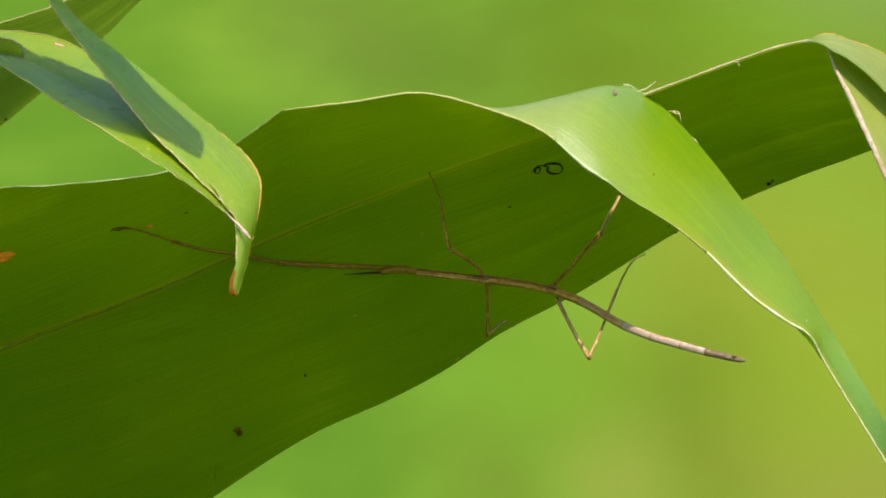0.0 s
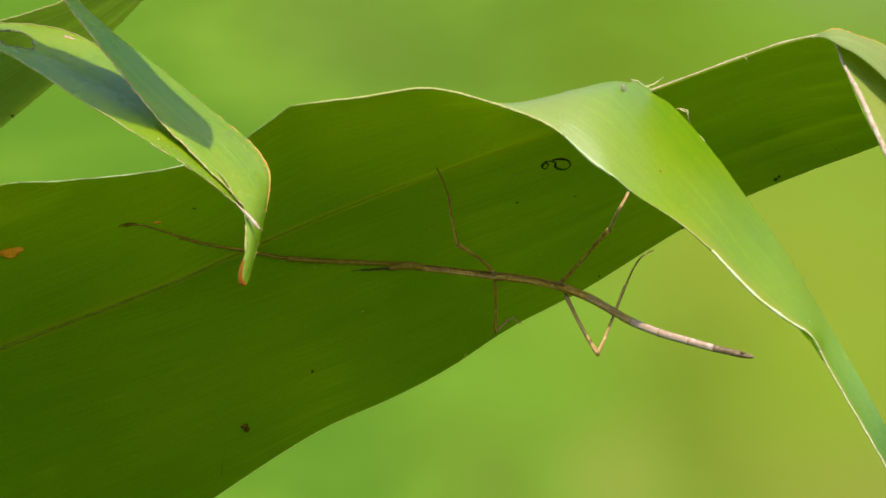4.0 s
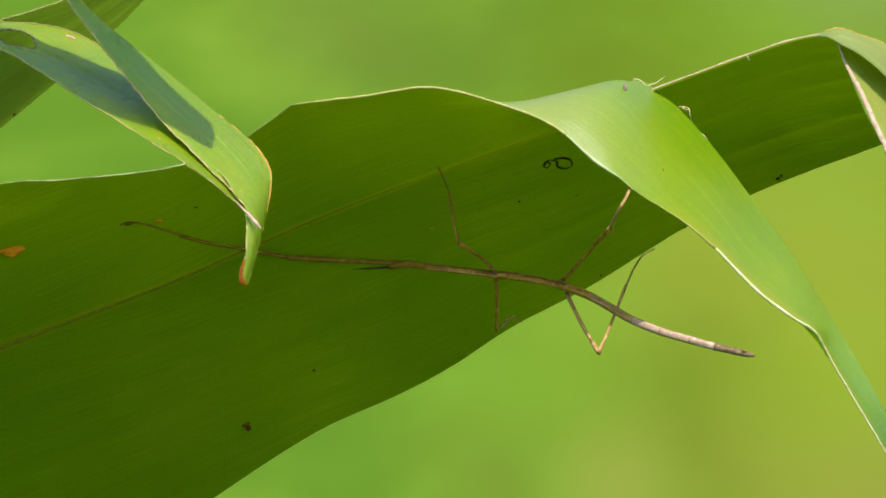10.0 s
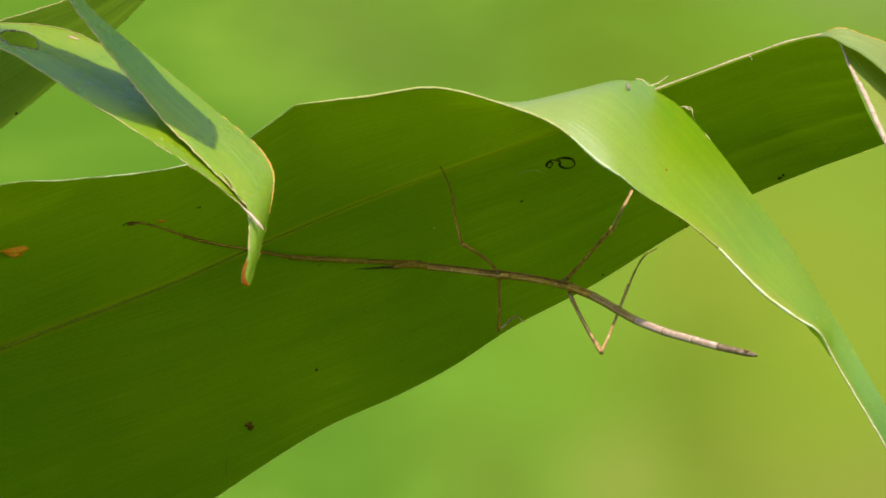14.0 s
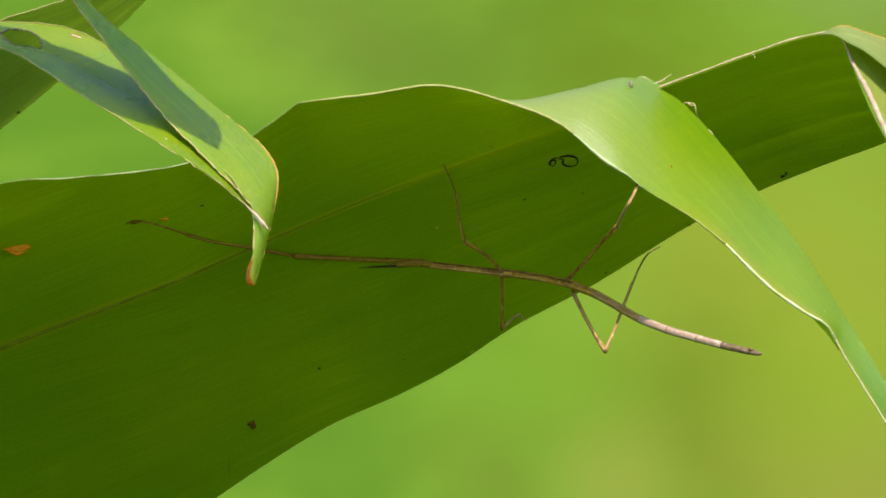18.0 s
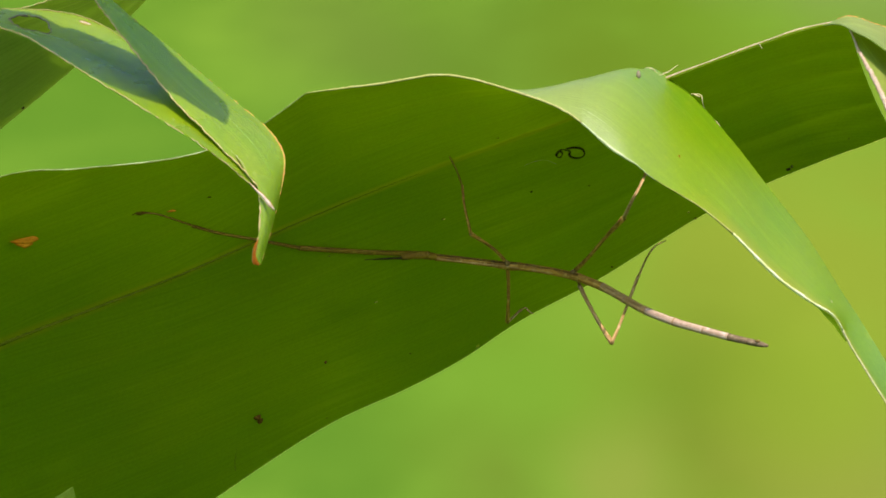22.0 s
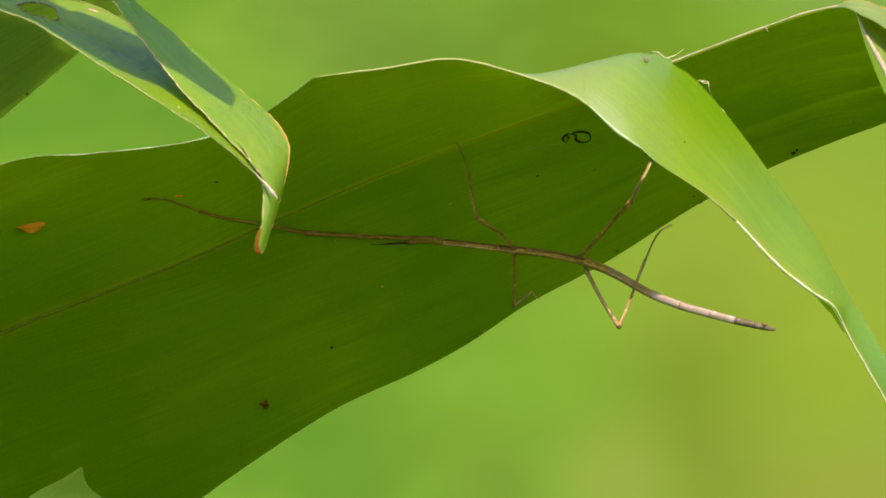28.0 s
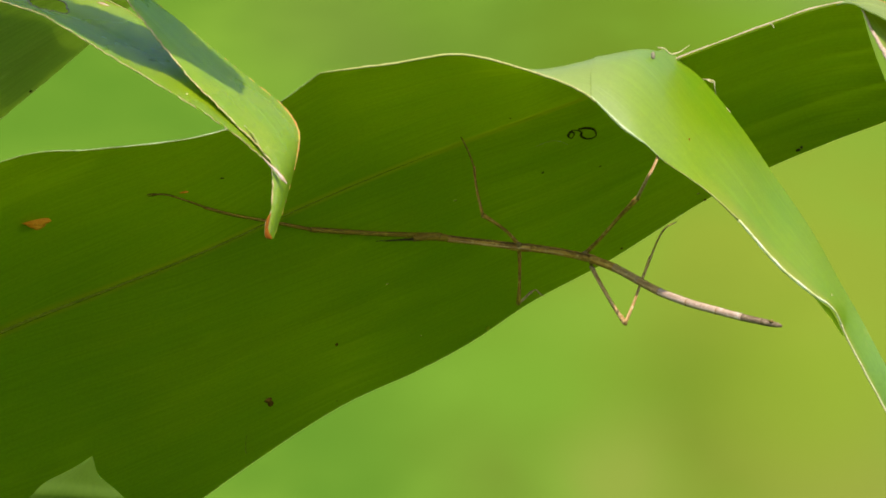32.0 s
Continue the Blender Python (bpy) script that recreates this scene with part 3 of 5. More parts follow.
TIP_F = mm([(93.89, 0, 46.3), (100.53, -3, 42.07), (105.99, -5, 36.89), (113.17, -8, 24.12), (115.41, -10, 11.47)])
part("hanging_tip", leaf_sheet(blade(TIP_D, TIP_E, TIP_F, 60, 14), SUNWARD, bmesh.new(), where=40, even=True), TIP_LEAF, broad_leaf, "hanging end of the leaf")
for end in ("folded_tip", "hanging_tip"):
    bpy.data.objects[end].data.materials.append(UNDER)
part("tip_edge", tube(ragged(smooth(TIP_D, 60), 0.0002, 7), [0.00022 + 0.00036 * min(1.0, i / 30) for i in range(61)], 8, 0.5), BLEACHED, broad_leaf, "dry bleached edge")
part("tip_margin", tube(ragged(smooth(TIP_A, 60)[8:], 0.0002, 8), 0.00022, 6), RUSTY_RIM, broad_leaf, "yellow-brown margin of the folded end")


def depth_of(blades, p):
    """How deep a blade lies along the sight line through a point."""
    u, w = p.x / (DIST + p.y), p.z / (DIST + p.y)

    def miss(q):
        return (q.x / (DIST + q.y) - u) ** 2 + (q.z / (DIST + q.y) - w) ** 2

    near, i, j = min((miss(q), i, j) for i, row in enumerate(blades) for j, q in enumerate(row))
    found = [(near, blades[i][j].y)]
    for a in (i - 1, i):
        if 0 <= a < len(blades) - 1 and len(blades[a]) == len(blades[a + 1]):
            for b in (max(0, j - 1), min(j, len(blades[a]) - 2)):
                for f in range(9):
                    p0, p1 = blades[a][b].lerp(blades[a + 1][b], f / 8), blades[a][b + 1].lerp(blades[a + 1][b + 1], f / 8)
                    found += [(miss(q), q.y) for q in (p0.lerp(p1, g / 8) for g in range(9))]
    return min(found)[1]


def shading(blades, spots, far):
    """Points from which the sun's shade falls on a blade where the sight lines through the spots (x, z in millimetres, in the pivot's plane) meet it."""
    made = []
    for x, z in spots:
        y = depth_of(blades, Vector((x, 0, z)) * 0.001)
        k = (DIST + y) / DIST
        made.append(Vector((x * 0.001 * k, y, z * 0.001 * k)) + SUN_DIR * far)
    return made


def onto_leaf(point, gap, blades=None):
    """A point in millimetres moved along its sight line to lie that far before the leaf."""
    p = Vector(point) * 0.001
    y = depth_of(blades or BLADES, p) - gap * 0.001
    k = (DIST + y) / (DIST + p.y)
    return Vector((p.x * k, y, p.z * k)) * 1000


# marks and torn threads on the broad leaf
def mark(name, centre, size, material, parent, seed, label="", flat=0.3):
    if parent in (broad_leaf, flap):
        centre = onto_leaf(centre, 0.30, [row[10:] for row in UPPER[HINGE:]] if parent == flap else None)
    elif name == "pale_speck":
        centre = onto_leaf(centre, 0.16, YOUNG_BLADES)
    return part(name, blob(Vector(centre) * 0.001, (size[0] * 0.001, size[1] * 0.001), flat, seed), material, parent, label)


mark("rust_spot", (-95.9, -17.3, 0.05), (3.7, 1.15), RUST, broad_leaf, 1, "rust-orange dead spot", 0.06)
mark("rust_spot", (-95.4, -17.3, -0.1), (2.1, 1.75), RUST, broad_leaf, 2, "rust-orange dead spot", 0.06)
mark("rust_spot", (-63.36, -13.42, 6.27), (1.1, 0.32), RUST, broad_leaf, 3, "rust-orange dead spot", 0.06)
mark("dark_speck", (-54.93, -13.68, 9.28), (0.6, 0.16), BLACK, broad_leaf, 4)
mark("dark_speck", (-46.59, 35.4, -41.4), (0.95, 0.75), BROWN, broad_leaf, 5, "brown speck")
mark("dark_speck", (-46.0, 35.4, -42.2), (0.7, 0.9), BROWN, broad_leaf, 15, "brown speck")
mark("dark_speck", (17.46, 17.68, 11.08), (0.36, 0.3), BLACK, broad_leaf, 6)
mark("dark_speck", (79.75, 47.13, 17), (0.6, 0.5), BLACK, broad_leaf, 7)
mark("dark_speck", (80.5, 46.53, 17.67), (0.3, 0.5), BLACK, broad_leaf, 8)
mark("dark_speck", (-30.37, 32.36, -28.38), (0.35, 0.5), BROWN, broad_leaf, 9)
mark("dark_speck", (37.64, 50.11, -6.23), (0.3, 0.3), BROWN, broad_leaf, 10)
mark("dark_speck", (57.72, 50.57, 5.28), (0.4, 0.25), BROWN, broad_leaf, 11)
# sunlit spot at the leaf's edge, painted as a pale lump
mark("pale_speck", (5.4, 48.95, -25.0), (0.55, 0.5), EDGE, broad_leaf, 18, "sunlit spot on the edge, painted pale", 0.1)
mark("rust_spot", (48.13, -27.2, 17.4), (0.27, 0.3), SCORCH, flap, 14, "tiny orange dot")
mark("grey_speck", (40.5, -12.9, 36.2), (0.5, 0.9), DRY_GREY, flap, 16, "grey-brown flake")
mark("pale_speck", (82.25, -13.9, -15.17), (0.16, 0.32), BLEACHED, flap, 17)
for n, (spot, size) in enumerate((((-17.99, 0, -13.91), 0.55), ((-2.81, 0, 4.59), 0.50), ((52.69, 0, 6.38), 0.50), ((9.44, 0, 22.84), 0.35), ((30.11, 0, 12.25), 0.40), ((-10.08, 0, -25.39), 0.30), ((-28.58, 0, -3.70), 0.30))):
    mark("pale_fleck", spot, (size, size * 0.6), FLECK, broad_leaf, 70 + n, "faint pale fleck", 0.05)
part("scratch", tube(smooth([onto_leaf(p, 0.12) * 0.001 for p in [(-49.11, 0, -44.78), (-49.37, 0, -47.33), (-49.62, 0, -49.62), (-49.50, 0, -51.67)]], 10), 0.00008, 5), FLECK, broad_leaf, "faint pale scratch")
CURL = mm([(22.99, 10.04, 18.98), (23.79, 10.97, 18.62), (24.4, 9.86, 19.62), (23.47, 8.75, 19.98), (22.98, 9.67, 19.1), (23.72, 8.55, 20.24),
            (24.76, 8.84, 20.37), (26.09, 10.18, 20.02),
           (25.99, 11.25, 19.27), (26.95, 12.77, 18.66), (28.54, 13.72, 18.68), (29.56, 13.26, 19.45), (28.97, 11.21, 20.56), (27.11, 9.64, 20.91), (25.28, 8.98, 20.63)])
part("curled_thread", tube(smooth([onto_leaf(p * 1000, 0.4) * 0.001 for p in CURL], 90), [0.00021 - 0.00008 * math.sin(i * 0.21) for i in range(91)], 7), BLACK, broad_leaf, "curled black thread of droppings")
part("silk_thread", tube(smooth([onto_leaf(p, 0.2) * 0.001 for p in [(15.61, 9.06, 16.77), (18.18, 8.99, 17.8), (20.4, 9.82, 18.07),
            (23.06, 12.53, 17.23)]], 16), 0.00005, 5), STRAW, broad_leaf, "fine pale thread")
for n, strand in enumerate(([(42.86, 0, 38.52), (44.34, -1, 38.22), (45.61, -1, 37.07), (46.88, -1, 36.95)], [(46.29, 2, 37.21), (47.83, 2, 37.6), (48.91, 3, 38.28),
            (50.32, 3, 39.31)],
               [(53.2, 3, 32.3), (54.22, 2, 32.3), (55.51, 1, 31.92), (55.76, 1, 30.38), (56.47, 3, 28.49)], [(54.1, 2, 32.18), (54.99, 1, 31.66), (55.63, 1, 31.79)],
               [(67.86, 0, 43.37), (68.42, -1, 43.7), (69.05, -1, 42.68)], [(58.78, 5, 26.31), (59.68, 5, 25.41), (60.07, 5, 24.64)])):
    part("torn_fibre", tube(smooth(mm(strand), 14), [0.00017 - 0.00010 * i / 14 for i in range(15)], 5), STRAW, flap if n in (2, 3, 5) else broad_leaf, "straw-coloured torn fibre")
CURL_RIM = blade(mm([(78.73, -6, -15.17), (81.24, -6, -17.18), (83.5, -6, -18.93), (86.47, -4, -24.01)]), mm([(79.73, -1, -15.77), (82.1, 0, -18.31),
            (84.12, 0, -20.59), (86.43, -2, -24.32)]),
                 mm([(80.63, 3, -16.1), (83.02, 4, -18.91), (84.79, 4, -20.94), (86.79, -1, -24.6)]), 24, 6)
part("curled_rim", sheet(CURL_RIM), UNDER, flap, "rim rolled under")

# young leaf, folded on itself, tip hanging
Y1_TOP = mm([(-118.46, -90, 43.23), (-102.57, -90, 45.5), (-88.83, -91, 45.44), (-80.79, -92, 44.92), (-73.8, -94, 43.22), (-65.67, -99, 38.44),
            (-56.31, -115, 28.59), (-47.74, -128, 20), (-41.11, -131, 12.95), (-34.95, -130, 4.4)])
Y1_LOW = mm([(-116.82, -100, 40.96), (-100.03, -108, 42.71), (-85.65, -117, 38.56), (-78.52, -122, 34.82), (-70.31, -128, 29.67), (-61.8, -133, 24.44),
            (-52.26, -139, 18.62), (-45.91, -139, 14.39), (-39.74, -136, 9.46), (-34.47, -131, 3.85)])
Y1_MID = mm([(-117.64, -95, 42.03), (-101.3, -99, 44.04), (-87.17, -104.5, 41.7), (-79.67, -107, 39.56), (-72.06, -111, 35.91), (-63.55, -116, 30.74),
            (-54.19, -128, 23.33), (-46.92, -132, 17), (-40.42, -133.5, 11.09), (-34.68, -131, 4.07)])
Y2_LEFT = mm([(-80.92, -120, 64.28), (-75.81, -122, 54.88), (-72.13, -123, 47.76), (-66.62, -124, 40.55), (-60.08, -127, 32.41), (-53.74, -131, 24.83),
            (-48.67, -133, 19.75), (-44.3, -134.5, 15.34), (-39.59, -135, 10.75), (-37.25, -135, 7.34), (-36.92, -137, 0.11), (-37.93, -138, -6.57)])
Y2_MID = mm([(-80.5, -119, 64.37), (-74.83, -121, 54.96), (-70.39, -122, 47.29), (-64.55, -123, 41.04), (-57.53, -124, 34.28), (-50.75, -125, 28.4),
            (-45.22, -127, 23.36), (-40.37, -129, 17.82), (-36.24, -132, 11.86), (-34.48, -135, 5.96), (-35.41, -137.5, -0.42), (-37.27, -138.5, -6.56)])
Y2_RIGHT = mm([(-80.99, -110, 65.21), (-74.92, -112, 55.67), (-70.53, -113, 48.45), (-63.55, -112.5, 42), (-55.86, -111, 36.03), (-48.37, -111, 29.86),
            (-41.7, -112, 24.42), (-36.64, -114, 20.08), (-33.44, -119, 15.03), (-33.48, -125, 8.75), (-35.11, -131, 0.11), (-36.77, -136, -6.48)])


def creased(rows, where, depth, width):
    """Blade rows with a lengthwise fold standing up towards the viewer's side."""
    last = len(rows[0]) - 1
    return [[p + Vector((0, -depth, depth * 0.4)) * math.exp(-abs(j / last - where) / width) * max(0.0, min(1.0, 3.6 - 5.5 * i / len(rows)))
             for j, p in enumerate(row)] for i, row in enumerate(rows)]


SPREAD = creased(blade(Y1_TOP, Y1_MID, Y1_LOW, 260, 48), 0.50, -0.0022, 0.20)
FOLDED = blade(Y2_LEFT, Y2_MID, Y2_RIGHT, 140, 20)
YOUNG_BLADES = SPREAD + FOLDED
young_leaf = leaf_of_plant("young_leaf", [(SPREAD, SUNWARD), (FOLDED, SUNWARD)], YOUNG,
                             "young yellow-green leaf folded on itself with browned tip")
HOLES = [(Vector((-84.56, -107.77, 41.73)) * 0.001, 0.0043, 0.0019, -0.30)]


def eaten(p, grow=1.0):
    """Whether a point lies in one of the holes that something ate into the young leaf."""
    for c, rx, rz, lean in HOLES:
        dx, dz = p.x - c.x, p.z - c.z - lean * (p.x - c.x)
        wild = 1 + 0.28 * noise.noise(Vector((p.x * 900, 2.0, p.z * 900)))
        if (dx / rx) ** 2 + (dz / rz) ** 2 < (wild * grow) ** 2 and abs(p.y - c.y) < 0.012:
            return True
    return False


def eat_holes(ob):
    bm = bmesh.new()
    bm.from_mesh(ob.data)
    gone = [f for f in bm.faces if eaten(f.calc_center_median())]
    bmesh.ops.delete(bm, geom=gone, context="FACES")
    rim = [e for e in bm.edges if e.is_boundary and eaten((e.verts[0].co + e.verts[1].co) / 2, 1.45)]
    crust = bmesh.new()
    for e in rim:
        tube([e.verts[0].co.copy(), e.verts[1].co.copy()], 0.00013, 5, bm=crust)
    bm.to_mesh(ob.data)
    bm.free()
    part("hole_rim", crust, DRY_GREY, ob, "grey-brown rim of eaten holes")


eat_holes(young_leaf)
part("lower_edge", tube(ragged(smooth(Y1_LOW, 160), 0.00025, 11), [0.00010 + 0.00007 * noise.noise(Vector((i * 0.3, 5, 0))) for i in range(161)], 6), DRY_TAN, young_leaf, "thin tan dried edge")
part("upper_edge", tube(ragged(smooth(Y1_TOP, 120), 0.0002, 12), 0.00018, 6), MARGIN, young_leaf, "thin yellowish edge")
part("fold_edge", tube(ragged(smooth(Y2_LEFT, 200), 0.00025, 13), [0.00017 + 0.00008 * noise.noise(Vector((i * 0.3, 6, 0))) for i in range(201)], 6), DRY_TAN, young_leaf, "thin browned edge")
part("outer_edge", tube(ragged(smooth(Y2_RIGHT, 200), 0.0002, 14), [0.00011 + 0.00015 * max(0.0, min(1.0, (i - 100) / 30)) * max(0.1, min(1.0, (175 - i) / 20)) for i in range(201)], 6), RUSTY_RIM, young_leaf, "orange-tinged edge")
bleach = smooth(mm([(-38.91, -135.6, 8.93), (-37.63, -135.8, 7.55), (-36.45, -136, 6.48), (-35.26, -136.3, 5.1), (-34.22, -136, 3.83)]), 24)
OUT = Vector((-0.62, 0, -0.78))
bleached = []
for i, p in enumerate(bleach):
    wide = 0.00095 * (i / 24) ** 0.8 * (1.0 if i < 19 else (25 - i) / 6) + 0.0001 * noise.noise(Vector((i * 0.7, 3, 0)))
    bleached.append([p + Vector((0, -0.00015 - 0.0002 * math.sin(w * math.pi), 0)) + OUT * wide * (w - 0.4) for w in (0.0, 0.25, 0.5, 0.75, 1.0)])
part("bleached_edge", leaf_sheet(bleached, SUNWARD, bmesh.new(), thick=0.00005), WHITE_DRY, young_leaf, "bleached white dry edge")
part("scorched_line", tube([row[0] for row in bleached], 0.00010, 5), DRY, young_leaf, "rust-brown line beside the bleached edge")
SLIT = [onto_leaf(p, 0.14, FOLDED) * 0.001 for p in [(-50.77, 0, 17.35), (-49.50, 0, 15.82), (-48.48, 0, 14.29), (-47.71, 0, 12.88)]]
part("slit", tube(smooth(SLIT, 12), [0.00005 + 0.00019 * math.sin(i / 12 * math.pi) for i in range(13)], 6, 0.4), BLACK, young_leaf, "dark slit")
TORN = [onto_leaf(p, 0.2, FOLDED) * 0.001 for p in [(-51.03, 0, 17.99), (-50.01, 0, 17.09), (-48.86, 0, 15.95), (-47.97, 0, 14.42), (-47.33, 0, 12.88)]]
part("bleached_edge", tube(ragged(smooth(TORN, 16), 0.00012, 16), 0.00005, 6), BLEACHED, young_leaf, "bleached white dry edge")
part("midvein", tube([FOLDED[i][11] + Vector((0, -0.00016, 0.00004)) for i in range(52, 118)], [0.00003 + 0.00003 * math.sin(i / 65 * math.pi) for i in range(66)], 5), PALE_VEIN, young_leaf,
     "fine pale central vein")
TIP_OUT = mm([(-37.1, -138.3, -1.9), (-37.75, -138.8, -3.0), (-38.05, -139.0, -4.8), (-37.95, -139.2, -6.35), (-36.9, -139.2, -6.85)])
TIP_IN = mm([(-37.0, -138.5, -1.95), (-37.3, -138.9, -3.2), (-37.45, -139.1, -4.6), (-37.25, -139.3, -5.6), (-36.7, -139.3, -6.5)])
part("dry_tip", leaf_sheet(blade([p for p in TIP_OUT], [(p + q) / 2 + Vector((0, -0.0003, 0)) for p, q in zip(TIP_OUT, TIP_IN)], TIP_IN, 30, 6), SUNWARD, bmesh.new(), thick=0.00006), SCORCH,
     young_leaf, "brown dry tip")
part("dry_rim", tube(ragged(smooth(TIP_OUT, 30), 0.0002, 18), 0.00004, 6), DRY_TAN, young_leaf, "pale ragged rim of the dry tip")
for n, (spot, size) in enumerate((((-58.83, -117.63, 36.89), 0.35), ((-45.83, -119.48, 25.58), 0.3), ((-46.25, -122.87, 24.59), 0.4),
            ((-53.71, -131.28, 20.87), 0.5), ((-45.51, -117.58, 25.98), 0.3), ((-57, -129.13, 21.36), 0.35), ((-50.57, -133.25, 19.1), 0.3),
            ((-66.41, -102.99, 36.66), 0.4))):
    mark("pale_speck", spot, (size * 0.5, size * 0.4), STRAW, young_leaf, 30 + n, "pale fleck", 0.1)

WINDOW = [onto_leaf(p, 0.2, SPREAD) * 0.001 for p in [(-75.3, -96.86, 42.48), (-74.26, -97.13, 42.13), (-73.02, -97.24, 41.79)]]
part("dead_window", tube(smooth(WINDOW, 12), [0.00010 + 0.00026 * math.sin(i / 12 * math.pi) for i in range(13)], 8, 0.3), WHITE_DRY, young_leaf, "pale dead window in the blade")
WINDOW_RIM = [onto_leaf(p, 0.24, SPREAD) * 0.001 for p in [(-75.44, -96.63, 42.61), (-74.47, -96.18, 42.64), (-72.91, -97.16, 41.79), (-74.08, -97.81, 41.75), (-75.44, -96.63, 42.61)]]
part("window_rim", tube(smooth(WINDOW_RIM, 24), 0.00010, 5), DRY, young_leaf, "brown rim of the dead window")

# leaf behind it, reaching out of view
BK_TOP = mm([(-136.44, 20, 38.03), (-117.58, 16, 46.3), (-101.48, 12, 52.29), (-93.72, 12, 54.75), (-84.65, 12, 58.12), (-70.59, 14, 66.3), (-55.28, 18, 78.36)])
BK_MID = mm([(-134.43, 32, 22.67), (-115.59, 30, 31.87), (-100.81, 28, 42.62), (-92.89, 28, 47.63), (-82.33, 28, 52.91), (-67.82, 28, 63.47), (-54.5, 26, 77.8)])
BK_LOW = mm([(-134.15, 56, 6.27), (-119.15, 56, 18.95), (-106.88, 56, 29.31), (-95.98, 56, 38.31), (-84.2, 54, 48.29), (-70.51, 48, 60.92), (-53.81, 36, 77.39)])
back_leaf = leaf_of_plant("back_leaf", [(blade(BK_TOP, BK_MID, BK_LOW, 70, 20, 0.0005, 2.5), SKYWARD)], BACK, "dull green leaf with a pale upper margin", DULL)
part("margin", tube(ragged(smooth(BK_TOP, 80), 0.0003, 17), [0.00012 + 0.00006 * noise.noise(Vector((i * 0.5, 7, 0))) for i in range(81)], 6), DRY_TAN, back_leaf, "dry tan margin")
part("lower_margin", tube(ragged(smooth(BK_LOW, 80), 0.0002, 19), 0.00012, 6), YELLOW_RIM, back_leaf, "thin yellowish margin")
mark("dark_speck", (-103.65, 54.07, 32.37), (0.5, 0.4), BLACK, back_leaf, 50)

# overhanging leaf above the view, whose shade lies on the young leaf
OVER_R = shading(FOLDED, [(-85.3, 63.9), (-79.6, 59.4), (-75.1, 54.3), (-71.3, 49.2), (-66.6, 42.0), (-62.4, 37.4), (-57.3, 32.7), (-52.8, 28.6), (-51.4, 25.3)], 0.08)
OVER_L = shading(FOLDED, [(-86.6, 58.2), (-84.1, 55.2), (-80.9, 50.9), (-78.3, 47.6), (-74.5, 42.7), (-70.9, 38.1), (-63.4, 29.2), (-57.7, 25.4), (-52.3, 22.3)], 0.08)
over_leaf = leaf_of_plant("overhanging_leaf", [(blade(OVER_L, [(p + q) / 2 for p, q in zip(OVER_L, OVER_R)], OVER_R, 40, 8), SUNWARD)], LEAF, "narrow green leaf hanging above")

WIDE_R = shading(SPREAD, [(-107.7, 51.8), (-99.5, 49.9), (-94.7, 48.9), (-90.6, 46.4), (-86.5, 44.4), (-82.4, 42.4), (-78.3, 40.7), (-72.3, 38.8), (-61.7, 32.0)], 0.11)
WIDE_L = shading(SPREAD, [(-107.7, 42.2), (-99.5, 41.2), (-94.7, 38.7), (-90.6, 36.1), (-86.5, 33.6), (-82.2, 32.0), (-77.6, 31.4), (-68.1, 27.9), (-58.8, 24.0)], 0.11)
wide_leaf = leaf_of_plant("overhanging_leaf", [(blade(WIDE_L, [(p + q) / 2 for p, q in zip(WIDE_L, WIDE_R)], WIDE_R, 40, 8), SUNWARD)], LEAF, "narrow green leaf hanging above")

# another leaf higher up, whose shade lies on the back leaf
BACK_BLADE = blade(BK_TOP, BK_MID, BK_LOW, 70, 20)
HIGH_R = shading(BACK_BLADE, [(-104.7, 47.2), (-97.1, 46.6), (-93.9, 44.6), (-91.3, 41.7), (-88.8, 38.9), (-85.3, 38.4)], 0.10)
HIGH_L = shading(BACK_BLADE, [(-104.7, 19.3), (-100.0, 24.4), (-96.2, 27.6), (-92.4, 30.7), (-88.5, 34.6), (-85.0, 37.6)], 0.10)
high_leaf = leaf_of_plant("overhanging_leaf", [(blade(HIGH_L, [(p + q) / 2 for p, q in zip(HIGH_L, HIGH_R)], HIGH_R, 40, 8), SUNWARD)], LEAF, "narrow green leaf hanging above")

# sunlit patch on the broad leaf's underside, made as a pale sheet before it
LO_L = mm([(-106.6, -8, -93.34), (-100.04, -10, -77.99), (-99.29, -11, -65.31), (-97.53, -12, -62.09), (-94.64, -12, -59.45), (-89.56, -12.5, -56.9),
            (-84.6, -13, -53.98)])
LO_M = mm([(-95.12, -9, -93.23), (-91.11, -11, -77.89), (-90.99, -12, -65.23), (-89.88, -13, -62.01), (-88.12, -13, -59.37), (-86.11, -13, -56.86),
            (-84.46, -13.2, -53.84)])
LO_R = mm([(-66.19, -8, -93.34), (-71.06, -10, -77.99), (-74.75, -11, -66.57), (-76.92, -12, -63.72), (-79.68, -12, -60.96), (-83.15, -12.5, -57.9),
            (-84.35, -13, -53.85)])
sun_patch_leaf = leaf_of_plant("sun_patch_leaf", [(blade(LO_L, LO_M, LO_R, 40, 10), SUNWARD)], SUN_PATCH, "sunlit patch on the broad leaf, made as a pale sheet")

# stalks that join the leaves to the stem beside the view
def stalk(start, end, parent, r=0.0022):
    """A curved leaf stalk from the stem (in the plant's space) to where a blade begins (in the leaf's space)."""
    a = Vector(start) - (PIVOT - BASE)
    b = Vector(end)
    bend = (a + b) / 2 + Vector((0, 0, 0.012))
    part("leaf_stalk", tube(smooth([a, bend, b], 24), [r * (1 - 0.5 * i / 24) for i in range(25)], 8), STEM, parent, "green leaf stalk")


stalk((0.014, 0.008, 1.04), RIB[0], broad_leaf, 0.003)
